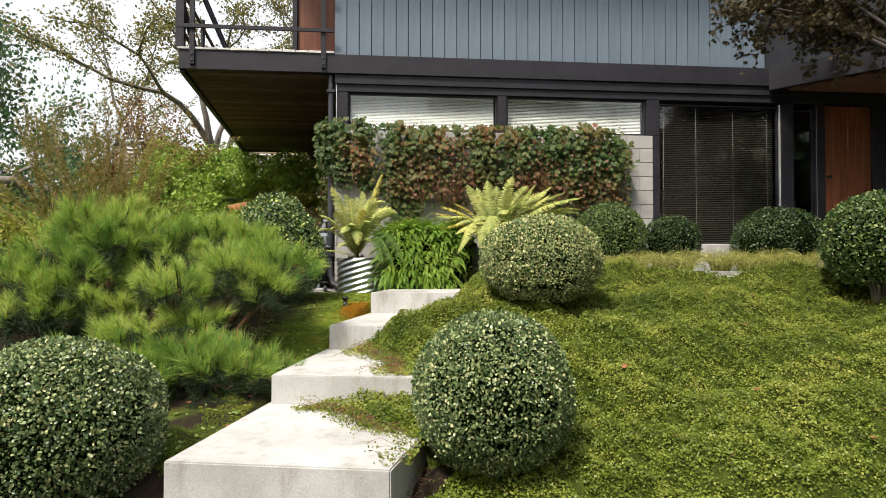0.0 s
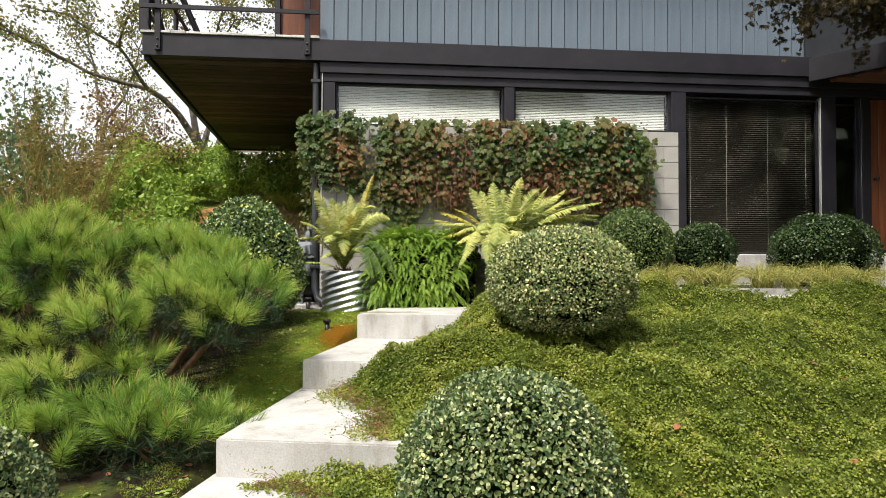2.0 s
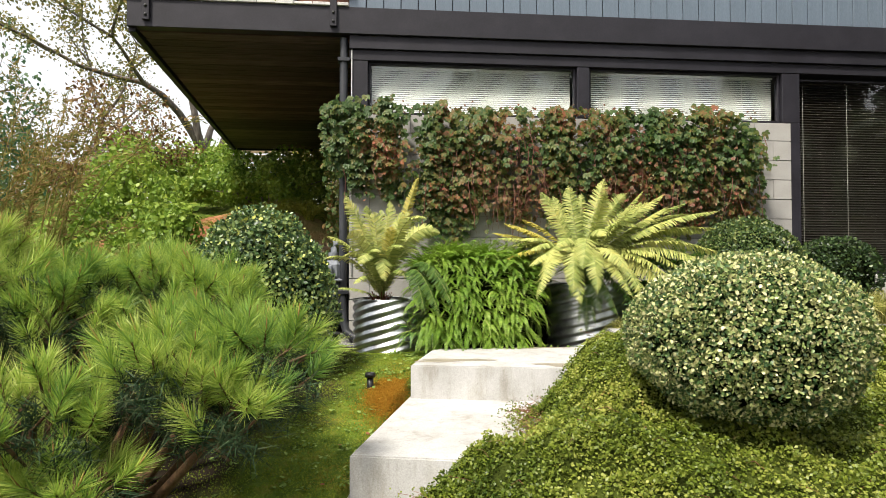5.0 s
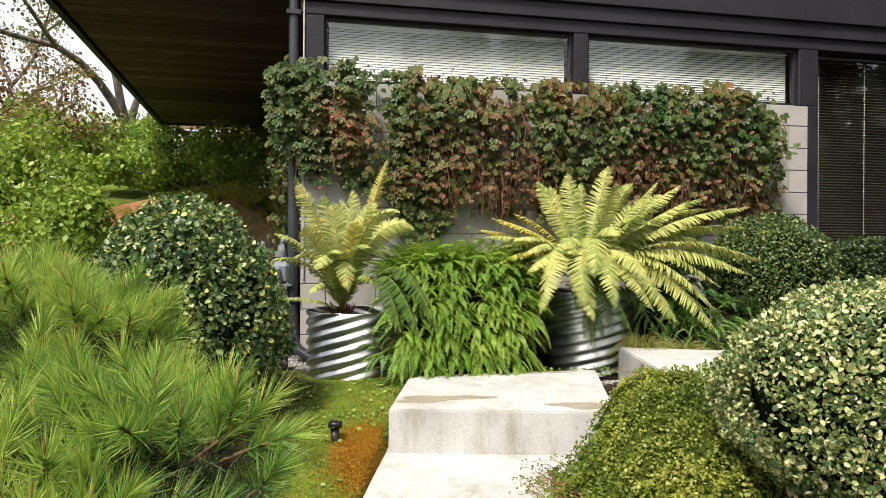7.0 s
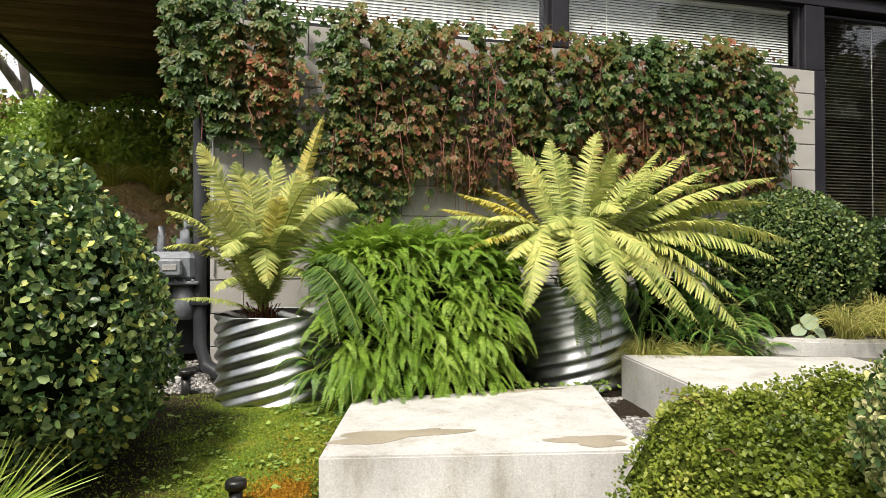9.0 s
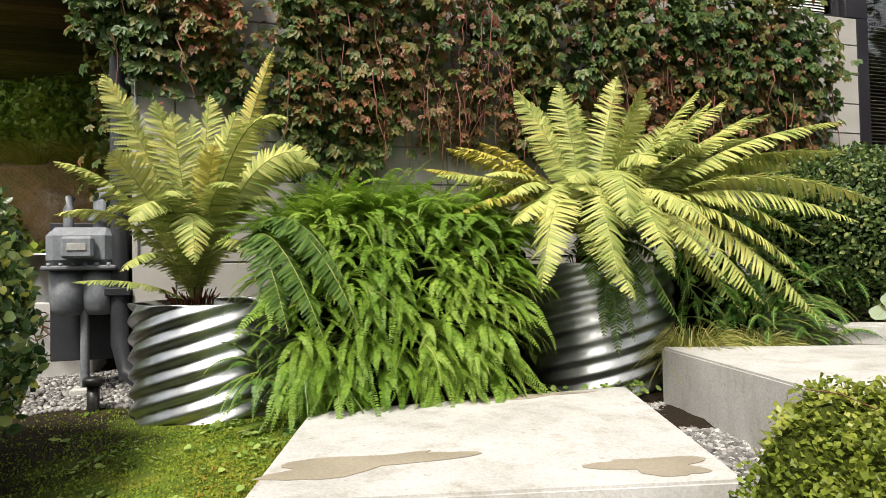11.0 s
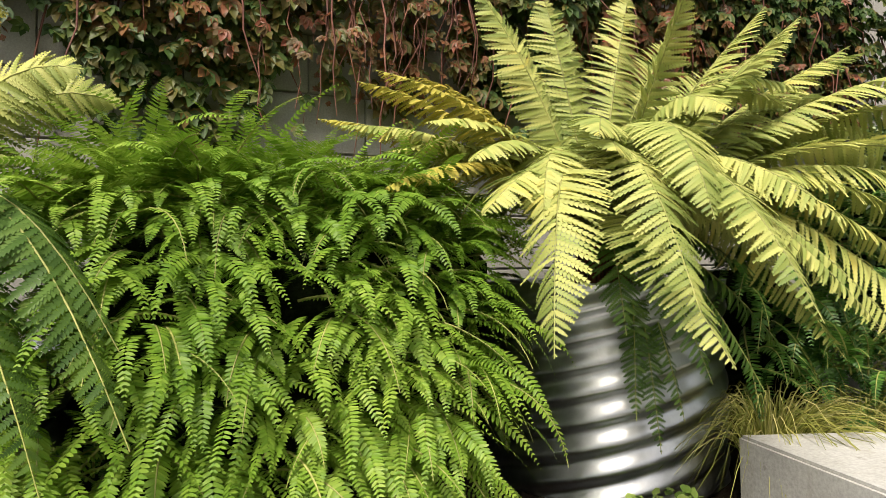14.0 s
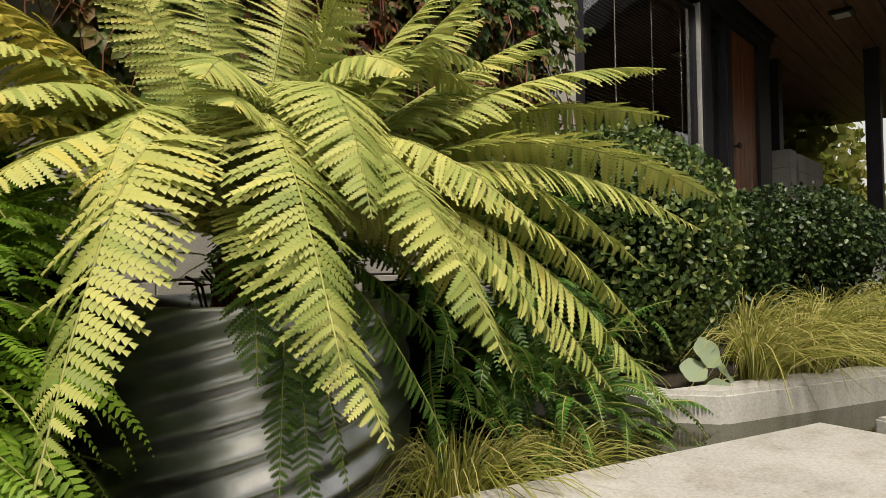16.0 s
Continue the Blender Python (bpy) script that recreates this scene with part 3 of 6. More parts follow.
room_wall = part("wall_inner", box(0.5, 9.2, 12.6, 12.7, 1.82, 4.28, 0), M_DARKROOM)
tagged(room_wall, "interior wall coloured near-black for a dim room", "wall", kind="structure")


def mullion(x0, x1, z0, z1, y0=WY + 0.0, y1=WY + 0.12):
    ob = part("window_post", box(x0, x1, y0, y1, z0, z1), M_DARKPAINT)
    return tagged(ob, "charcoal painted timber post beside the glass", "post", kind="structure")


mullion(0.285, 0.45, 3.47, 4.018)
mullion(2.675, 2.81, 3.47, 4.018)
mullion(4.995, 5.20, 3.47, 4.018)
mullion(5.092, 5.20, 1.80, 3.468)
mullion(7.191, 7.40, 1.80, 4.018)
mullion(7.762, 7.780, 1.80, 4.018)
mullion(7.80, 7.93, 1.80, 4.018)
mullion(8.74, 9.15, 1.80, 4.018)


def window(name, x0, x1, z0, z1, slats, label, frame_mat, slat_mat, cords, tilt, drop=0.0, y=WY + 0.075):
    w = thing(name, x0, y, z0, label, "window", kind="structure")
    w.location = (0, 0, 0)
    t = 0.022
    fr = bmesh.new()
    for a in ((x0, x0 + t, z0, z1), (x1 - t, x1, z0, z1), (x0 + t, x1 - t, z0, z0 + t), (x0 + t, x1 - t, z1 - t, z1)):
        bb = box(a[0], a[1], y - 0.03, y + 0.03, a[2], a[3], 0.003)
        me = bpy.data.meshes.new("tmp")
        bb.to_mesh(me)
        bb.free()
        fr.from_mesh(me)
        bpy.data.meshes.remove(me)
    part("window_frame", fr, frame_mat, w)
    pane = part("pane", box(x0 + t, x1 - t, y - 0.003, y + 0.003, z0 + t, z1 - t, 0), M_GLASS, w)
    pane.visible_shadow = False
    if slats:
        pitch = (z1 - z0 - 0.05 - drop) / slats
        sm = bmesh.new()
        bmesh.ops.create_cube(sm, size=1)
        bmesh.ops.scale(sm, vec=(x1 - x0 - 0.07, pitch * 1.02, 0.0015), verts=sm.verts)
        bmesh.ops.rotate(sm, verts=sm.verts, matrix=Matrix.Rotation(radians(tilt), 3, "X"))
        me = mesh_of(sm, slat_mat, "slat")
        for i in range(slats):
            shared("slat", me, (x0 + x1) / 2, y + 0.075, z1 - 0.035 - pitch * (i + 0.5), w)
        part("head_rail", box(x0 + 0.03, x1 - 0.03, y + 0.05, y + 0.1, z1 - 0.03, z1 - 0.003, 0.002), slat_mat, w)
        for cx in cords:
            part("cord", box(cx - 0.003, cx + 0.003, y + 0.052, y + 0.056, z0 + 0.03, z1 - 0.02, 0), M_CORD if slat_mat is M_BLIND_DARK else M_BLIND, w)
    return w


window("window_1", 0.455, 2.67, 3.475, 4.015, 22, "long high window with closed cream venetian blinds", M_DARKPAINT, M_BLIND, (0.9, 2.2), 62)
window("window_2", 2.815, 4.99, 3.475, 4.015, 22, "long high window with closed cream venetian blinds", M_DARKPAINT, M_BLIND, (3.2, 4.6), 55)
window("window_3", 5.205, 7.17, 1.805, 3.97, 74, "tall window with half open bronze venetian blinds", M_DARKPAINT, M_BLIND_DARK, (5.32, 5.85, 6.46, 7.03), 30)
window("window_4", 7.41, 7.76, 1.805, 3.93, 0, "narrow dark sidelight beside the door", M_DARKPAINT, M_BLIND_DARK, (), 30)
for x0, x1 in ((7.175, 7.188), (7.783, 7.797)):
    tagged(part("trim", box(x0, x1, WY + 0.01, WY + 0.09, 1.81, 4.0), M_ALU), "pale aluminium strip at the edge of the glass", "trim", kind="structure")

# ---- front door ----
door = thing("door_1", 0, 0, 0, "closed front door of upright cedar boards", "door", kind="structure")
for i in range(6):
    part("door_board", box(7.935 + i * 0.1335, 8.064 + i * 0.1335, WY + 0.03, WY + 0.075, 1.86, 4.0, 0.004), M_REDWOOD, door)
knob = lathe([(0.0, 0.0), (0.026, 0.0), (0.026, 0.008), (0.011, 0.014), (0.011, 0.04), (0.028, 0.05), (0.030, 0.065), (0.018, 0.078), (0.0, 0.08)], 16)
bmesh.ops.rotate(knob, verts=knob.verts, matrix=Matrix.Rotation(radians(90), 3, "X"))
bmesh.ops.translate(knob, vec=(8.0, WY + 0.03, 2.87), verts=knob.verts)
part("door_handle", knob, M_BLACK, door, "black round door handle")
part("threshold", box(7.93, 8.74, WY - 0.02, WY + 0.1, 1.802, 1.855), M_DARKPAINT, door, "dark threshold")

# ---- porch roof ----
canopy = thing("porch_roof", 0, 0, 0, "porch roof with charcoal fascia and brown board soffit", "roof", kind="structure")
A, B = (6.99, 10.03), (8.75, 7.55)
part("canopy_top", prism([A, B, (15, 7.55), (15, 13.5), (9.2, 13.5), (9.2, 10.03)], 4.24, 4.50, 0), M_DARKPAINT, canopy)
d = Vector((B[0] - A[0], B[1] - A[1])).normalized()
nrm = Vector((d.y, -d.x)) * 0.05
if nrm.x > 0:
    nrm = -nrm
part("fascia", prism([A, B, (B[0] + nrm.x, B[1] + nrm.y), (A[0] + nrm.x, A[1] + nrm.y)], 4.20, 4.52, 0.004), M_DARKPAINT, canopy)
part("fascia", box(B[0], 15, B[1] - 0.055, B[1] - 0.003, 4.20, 4.52), M_DARKPAINT, canopy)
for i in range(24):
    y0 = 7.60 + i * 0.24
    x0 = max(6.99 + (10.03 - y0) * 0.71 + 0.08, 7.05) if y0 < 9.9 else 9.22
    part("soffit_board", box(x0, 14.9, y0, y0 + 0.232, 4.20, 4.238, 0.004), M_SOFFIT, canopy)
# dark grey instead of siding colour: the wall's shade is painted in
upper_r = part("wall_upper_east", box(7.0, 15, 10.3, 10.5, 4.52, 7.38, 0), M_PIPE)
tagged(upper_r, "upper storey wall beyond the corner, coloured dark grey for shade", "wall", kind="structure")
lightbox = thing("porch_light", 8.87, 9.34, 4.19, "square black recessed porch light", "lamp")
hous = part("housing", box(-0.1, 0.1, -0.1, 0.1, -0.035, 0.008, 0.006), M_BLACK, lightbox)
part("lens", box(-0.07, 0.07, -0.07, 0.07, -0.042, -0.0355, 0.002), M_ALU, lightbox, "frosted pale lens")
pier = thing("block_pier", 0, 0, 0, "grey concrete block pier of the porch", "pier", kind="structure")
for i in range(6):
    part("block", box(9.95, 10.18, 10.08, 10.48, 1.802 + i * 0.2155, 2.012 + i * 0.2155), M_BLOCK, pier)
lowwall = thing("low_block_wall", 0, 0, 0, "low grey concrete block wall behind the porch", "wall", kind="structure")
for i in range(6):
    for j in range(3):
        part("block", box(10.4 + j * 0.42, 10.812 + j * 0.42, 10.1, 10.3, 1.802 + i * 0.2155, 2.012 + i * 0.2155), M_BLOCK, lowwall)
pier_post = part("porch_post", box(9.98, 10.15, 10.2, 10.36, 3.098, 4.198), M_DARKPAINT)
tagged(pier_post, "charcoal square post on the block pier", "post")
pole = part("porch_post", box(10.35, 10.5, 9.25, 9.4, 1.802, 4.198), M_DARKPAINT)
tagged(pole, "charcoal square porch post", "post")

# ---- deck ----
deck = thing("deck", 0, 0, 0, "raised timber deck with underside boards coloured dark for shade, and railing", "deck", kind="structure")
part("rim_beam", prism([(-1.93, 10.05), (-1.86, 10.05), (-2.36, 16.6), (-2.43, 16.6)], 4.23, 4.545, 0.004), M_DARKPAINT, deck)
part("rim_beam", box(-2.43, 0.26, 16.602, 16.68, 4.23, 4.545), M_DARKPAINT, deck)
for i in range(28):
    y0 = 10.13 + i * 0.231
    xl = -1.85 - (y0 - 10.05) * 0.0763
    part("deck_board", box(xl, 0.255, y0, y0 + 0.222, 4.505, 4.543, 0.004), M_DECKWOOD, deck)
for i in range(13):
    y0 = 10.25 + i * 0.5
    xl = -1.85 - (y0 - 10.05) * 0.0763
    part("joist", box(xl, 0.255, y0, y0 + 0.045, 4.30, 4.5, 0.003), M_DECKWOOD, deck)
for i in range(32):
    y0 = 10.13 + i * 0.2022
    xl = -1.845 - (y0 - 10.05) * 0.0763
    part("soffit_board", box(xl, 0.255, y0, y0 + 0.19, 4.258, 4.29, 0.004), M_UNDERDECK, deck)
for i in range(12):
    part("board_end", box(-1.95 + i * 0.184, -1.772 + i * 0.184, WY - 0.09, WY + 0.06, 4.547 + 0.003 * (i % 2), 4.578 + 0.003 * (i % 3), 0.004), M_WEATHERED, deck)


def rail_post(x, lean=0.0):
    e = part("rail_post", box(x - 0.035, x + 0.035, WY - 0.105, WY - 0.072, 4.33, 5.75), M_DARKPAINT, deck)
    for z in (4.38, 4.47):
        bl = lathe([(0.0, 0.012), (0.013, 0.010), (0.016, 0.0)], 10)
        bmesh.ops.rotate(bl, verts=bl.verts, matrix=Matrix.Rotation(radians(90), 3, "X"))
        bmesh.ops.translate(bl, vec=(x, WY - 0.105, z), verts=bl.verts)
        part("bolt", bl, M_BLACK, e)


rail_post(-1.74)
rail_post(0.10)
part("handrail", box(-1.95, 0.25, WY - 0.135, WY - 0.107, 4.84, 4.895), M_DARKPAINT, deck)
part("handrail", box(-1.95, 0.25, WY - 0.135, WY - 0.107, 5.42, 5.475), M_DARKPAINT, deck)
part("corner_post", prism([(-1.99, WY - 0.03), (-1.87, WY - 0.03), (-1.87, WY + 0.06), (-1.99, WY + 0.06)], 4.58, 5.8, 0.004), M_DARKPAINT, deck)
for z in (4.87, 5.45):
    tube("side_rail", [(-1.93, WY + 0.06, z), (-2.4, 16.6, z)], 0.03, M_DARKPAINT, deck, "", 6)
for i in range(1, 5):
    y0 = 10.1 + i * 1.6
    tube("side_post", [(-1.93 - (y0 - 10.05) * 0.0763, y0, 4.55), (-1.93 - (y0 - 10.05) * 0.0763, y0, 5.6)], 0.035, M_DARKPAINT, deck, "", 6)
tube("brace", [(-1.72, WY + 0.0, 5.6), (-1.30, WY + 0.25, 4.56)], 0.04, M_DARKPAINT, deck, "", 6)
tube("brace", [(-1.9, WY + 0.02, 5.2), (-1.78, WY + 0.3, 4.58)], 0.045, M_DARKPAINT, deck, "", 6)
fin = part("deck_screen", box(-0.42, 0.24, 11.2, 11.3, 4.58, 7.35), M_REDWOOD)
tagged(fin, "cedar boarded screen wall on the deck", "wall", kind="structure")
edge = part("trim", box(-0.50, -0.421, 11.15, 11.34, 4.58, 7.35), M_DARKPAINT)
tagged(edge, "charcoal edge board of the screen wall", "trim", kind="structure")
lantern = thing("wall_lantern", 0.07, 10.9, 4.60, "small orange glass lantern on the deck", "lamp")
part("base", box(-0.07, 0.07, -0.07, 0.07, -0.02, 0.012), M_BLACK, lantern)
part("shade", box(-0.06, 0.06, -0.06, 0.06, 0.013, 0.2, 0.012), M_COPPER, lantern, "orange glass shade")

# ---- downpipe, meter, bollards ----
dp = thing("downpipe", 0.2, 10.1, 1.1, "dark grey plastic downpipe at the house corner", "pipe")
dp.location = (0, 0, 0)
tube("pipe", [(0.2, 10.1, 4.25), (0.2, 10.1, 1.55), (0.2, 10.09, 1.35), (0.24, 10.04, 1.22), (0.36, 9.98, 1.14)], 0.042, M_PIPE, dp, "", 12)
for z in (1.6, 2.9, 4.0):
    part("clip", box(0.14, 0.26, 10.045, 10.16, z, z + 0.04, 0.004), M_PIPE, dp)
tube("cable", [(0.285, 10.06, 4.2), (0.283, 10.06, 3.3), (0.287, 10.06, 1.8)], 0.008, M_ALU, dp, "thin grey cable", 6)


def gas_meter(x, y, z):
    g = thing("gas_meter", x, y, z, "grey enamel gas meter on a thin pipe stand", "meter")
    body = box(-0.13, 0.13, -0.09, 0.09, 0.30, 0.47, 0.035)
    part("meter_body", body, M_METER, g)
    for lx in (-0.062, 0.062):
        lobe = lathe([(0.0, 0.10), (0.045, 0.104), (0.064, 0.13), (0.070, 0.18), (0.070, 0.298), (0.0, 0.298)], 20)
        bmesh.ops.translate(lobe, vec=(lx, 0, 0), verts=lobe.verts)
        part("case_lobe", lobe, M_METER, g)
    part("flange", box(-0.14, 0.14, -0.1, 0.1, 0.292, 0.312, 0.006), M_METER, g)
    for i in range(6):
        bl = lathe([(0.0, 0.01), (0.008, 0.01), (0.01, 0.0)], 8)
        bmesh.ops.translate(bl, vec=(-0.11 + i * 0.044, -0.09, 0.313), verts=bl.verts)
        part("bolt", bl, M_METER, g)
    part("dial_box", box(-0.06, 0.06, -0.13, -0.092, 0.34, 0.43, 0.01), M_METER, g)
    part("index", box(-0.035, 0.035, -0.134, -0.131, 0.372, 0.402, 0.001), M_ALU, g, "pale dial plate")
    v, f = tube_arrays([(0.06, 0, 0.46), (0.06, 0, 0.58), (0.065, 0, 0.62), (0.12, 0, 0.63), (0.2, 0.02, 0.63)], 0.026, 10)
    raw("pipe", v, f, M_METER, g, "", True)
    v, f = tube_arrays([(0.06, 0, 0.5), (0.06, 0, 0.54)], 0.045, 8)
    raw("union_nut", v, f, M_METER, g)
    v, f = tube_arrays([(-0.06, 0, 0.46), (-0.06, 0, 0.55), (-0.06, 0.03, 0.6)], 0.02, 8)
    raw("pipe", v, f, M_METER, g, "", True)
    v, f = tube_arrays([(0.0, 0, 0.13), (0.0, 0, -0.25)], 0.018, 8)
    raw("stand_pipe", v, f, M_METER, g, "", True)
    part("back_board", box(-0.16, 0.2, 0.11, 0.14, -0.1, 0.5, 0.004), M_PIPE, g, "dark backing board")
    part("foot", box(-0.05, 0.05, -0.05, 0.05, -0.28, -0.2, 0.006), M_CONCRETE, g)
    return g


meter = gas_meter(0.03, 10.15, 1.38)
meter.scale = (1.2, 1.2, 1.2)


def bollard(x, y, z, s=1.0):
    g = thing("path_light", x, y, z, "small black plastic garden path light", "garden light", "path lights")
    part("stake", lathe([(0.0, -0.08), (0.014 * s, -0.02), (0.022 * s, 0.0), (0.022 * s, 0.11 * s), (0.0, 0.11 * s)], 14), M_BLACK, g)
    part("cap", lathe([(0.0, 0.112 * s), (0.036 * s, 0.112 * s), (0.036 * s, 0.135 * s), (0.03 * s, 0.142 * s), (0.0, 0.142 * s)], 16), M_BLACK, g)


bollard(0.52, 8.1, 0.975, 1.05)
bollard(0.16, 9.72, 1.08, 1.2)


# ---- corrugated pots ----
def culvert_pot(x, y, z, radius, height, lean, label):
    p = thing("corrugated_pot", x, y, z, label, "planter", "corrugated steel pots")
    k, rows = 96, 72
    th = np.linspace(0, 2 * math.pi, k, endpoint=False)
    zz = np.linspace(0, height, rows)
    T, Z = np.meshgrid(th, zz)
    ph = 2 * math.pi * Z / 0.078 - 8 * T
    prof = np.sin(ph) + 0.18 * np.sin(2 * ph)
    R = radius + 0.0115 * prof
    def shell(R):
        v = np.stack([R * np.cos(T), R * np.sin(T), Z], axis=-1).reshape(-1, 3)
        i = np.arange(k * rows).reshape(rows, k)
        f = np.stack([i[:-1], np.roll(i[:-1], -1, 1), np.roll(i[1:], -1, 1), i[1:]], axis=-1).reshape(-1, 4)
        return v, f
    vo, fo = shell(R)
    vi, fi = shell(R - 0.004)
    n0 = len(vo)
    top_o = np.arange(k) + (rows - 1) * k
    cap = np.stack([top_o, np.roll(top_o, -1), np.roll(top_o, -1) + n0, top_o + n0], axis=-1)
    v = np.concatenate([vo, vi])
    f = np.concatenate([fo, fi[:, ::-1] + n0, cap])
    raw("wall", v, f, M_STEEL, p, "", True)
    part("soil", lathe([(0.0, height - 0.07), (radius * 0.6, height - 0.065), (radius - 0.012, height - 0.08)], 28), M_GROUND, p, "dark potting soil")
    p.rotation_euler = (radians(lean[0]), radians(lean[1]), 0)
    return p


culvert_pot(0.69, 9.62, 1.08, 0.355, 0.50, (0, 0), "galvanised corrugated steel pipe used as a fern planter")
culvert_pot(2.60, 9.56, 1.08, 0.385, 0.64, (0, 0), "larger galvanised corrugated steel pipe used as a fern planter")

# galvanised tub with dead brown stems behind the meter
tub = thing("steel_tub", -0.28, 11.0, 1.55, "old galvanised tub with rust-brown dry stems", "tub")
part("tub_wall", lathe([(0.0, 0.0), (0.2, 0.0), (0.25, 0.26), (0.262, 0.27), (0.262, 0.285), (0.246, 0.285), (0.2, 0.03), (0.0, 0.03)], 28), M_STEEL, tub)
part("stand", box(-0.2, 0.2, -0.2, 0.2, -0.5, -0.002, 0.01), M_CONCRETE, tub)
items = []
for i in range(60):
    a = rng.uniform(0, 6.28)
    r0 = rng.uniform(0.05, 0.28)
    items.append(tube_arrays([(r0 * math.cos(a), r0 * math.sin(a), -0.05), (1.2 * r0 * math.cos(a + 0.4), 1.2 * r0 * math.sin(a + 0.4), -0.14 + rng.uniform(-0.1, 0.1)), (0.36 * math.cos(a + 1), 0.36 * math.sin(a + 1), -0.12 + rng.uniform(-0.1, 0.08))], 0.004, 4))
v, f = join_arrays(items)
raw("dry_stems", v, f, M_RUST, tub, "rust-brown dry stems")

# ---- plants: clipped balls ----
def clipped_ball(x, y, z, rx, rz, count, size, material, label, lumps=0.05, stray=0.06, cone=0.0, seed=1):
    """A clipped evergreen: a near-black core for the shade inside and a shell of single leaves with gaps."""
    p = thing("clipped_shrub", x, y, z, label, "shrub", "clipped evergreen balls")
    d = rand_dir(count)
    d = d[d[:, 2] > -0.86]
    k = len(d)
    lump = wave(d[:, 0] * 2.2 + seed, d[:, 1] * 2.2 + d[:, 2] * 2.6, seed)
    rad = 1 + lumps * lump - np.abs(rng.normal(0, stray, k))
    hole = wave(d[:, 0] * 4 + 9 * seed, d[:, 1] * 4 - d[:, 2] * 4, seed + 20)
    keep = (hole < 0.55) | (rng.random(k) < 0.25)
    d, rad = d[keep], rad[keep]
    k = len(d)
    sq = np.sign(d) * np.abs(d) ** 0.86
    sq /= np.linalg.norm(sq, axis=1)[:, None] ** 0.93
    pos = sq * rad[:, None] * np.array([rx, rx, rz])
    pos[:, :2] *= (1 - cone * np.clip(pos[:, 2:] / rz, -0.3, 1))
    pos[:, 2] = np.maximum(pos[:, 2], -rz * 0.93)
    out = d * np.array([1, 1, 1.1]) + 0.75 * rng.normal(size=(k, 3))
    tip = np.cross(out, rand_dir(k)) + 0.35 * d + np.array([0, 0, 0.15])
    rot = frames_from(tip, out)
    s = size * rng.uniform(0.6, 1.25, k)
    v, f = scatter(OVAL, pos, rot, s, s * rng.uniform(0.95, 1.3, k))
    raw("foliage", v, f, material, p)
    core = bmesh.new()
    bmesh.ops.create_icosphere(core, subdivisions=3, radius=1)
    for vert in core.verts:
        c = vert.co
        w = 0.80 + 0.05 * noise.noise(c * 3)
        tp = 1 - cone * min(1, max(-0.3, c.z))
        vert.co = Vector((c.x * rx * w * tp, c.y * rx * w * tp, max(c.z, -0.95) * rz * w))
    part("twig_core", core, M_CORE, p, "near-black core standing in for the shade inside")
    items = []
    for i in range(10):
        a = rng.uniform(0, 6.28)
        items.append(tube_arrays([(0.03 * math.cos(a), 0.03 * math.sin(a), -rz - 0.25), (0.1 * math.cos(a), 0.1 * math.sin(a), -rz * 0.8), (rx * 0.6 * math.cos(a), rx * 0.6 * math.sin(a), 0.1)], [0.02, 0.014, 0.005], 5))
    v, f = join_arrays(items)
    raw("stem", v, f, M_BARK, p)
    return p


# near-black core colour, painted as the shade inside dense foliage
M_CORE = rough_mat("inner_shade", (0.006, 0.010, 0.004), (0.012, 0.018, 0.007), (0.022, 0.028, 0.012), 30, 1.0, 1.0, 0.02, 80)
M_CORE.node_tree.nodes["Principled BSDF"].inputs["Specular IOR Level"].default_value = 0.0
clipped_ball(1.57, 4.40, 0.76, 0.47, 0.48, 34000, 0.0195, L_EUON, "round clipped green evergreen ball beside the lowest steps", 0.03, seed=1)
clipped_ball(-0.86, 4.45, 0.60, 0.56, 0.50, 34000, 0.021, L_EUON, "broad clipped green evergreen ball on mossy soil", 0.03, seed=2)
clipped_ball(2.41, 6.52, 1.54, 0.57, 0.43, 42000, 0.0195, L_VARIEG, "loose variegated yellow-green evergreen ball on the bank", 0.06, 0.08, seed=3)
clipped_ball(4.12, 9.36, 1.84, 0.51, 0.53, 19000, 0.026, L_BALLGREEN, "clipped green evergreen ball before the block wall", 0.04, seed=4)
clipped_ball(5.02, 9.32, 1.80, 0.40, 0.38, 6000, 0.030, L_DARKPLAIN, "small dark clipped ball under the tall window", 0.04, seed=5)
clipped_ball(6.60, 9.30, 1.82, 0.64, 0.48, 9000, 0.030, L_DARKPLAIN, "wide dark clipped shrub beside the door", 0.07, seed=6)
clipped_ball(5.86, 6.55, 1.72, 0.53, 0.50, 13000, 0.032, L_BALLGREEN, "clipped green evergreen ball on top of the bank", 0.04, seed=7)
clipped_ball(-0.33, 8.55, 1.66, 0.59, 0.66, 26000, 0.033, L_DARKBALL, "dark leafy evergreen with yellow tips near the meter", 0.10, 0.13, 0.14, seed=8)


# ---- plants: creeping cover ----
def cover_edge(y):
    """Where the creeping plants end beside and on the steps."""
    return np.interp(y, [2.0, 3.7, 4.35, 4.7, 5.1, 5.24, 5.26, 5.9, 6.45, 6.60, 6.62, 7.2, 7.75, 7.86, 8.1], [0.7, 1.0, 1.12, 0.82, 0.60, 0.35, 1.05, 1.00, 0.72, 0.66, 1.36, 1.48, 1.58, 2.0, 2.25])


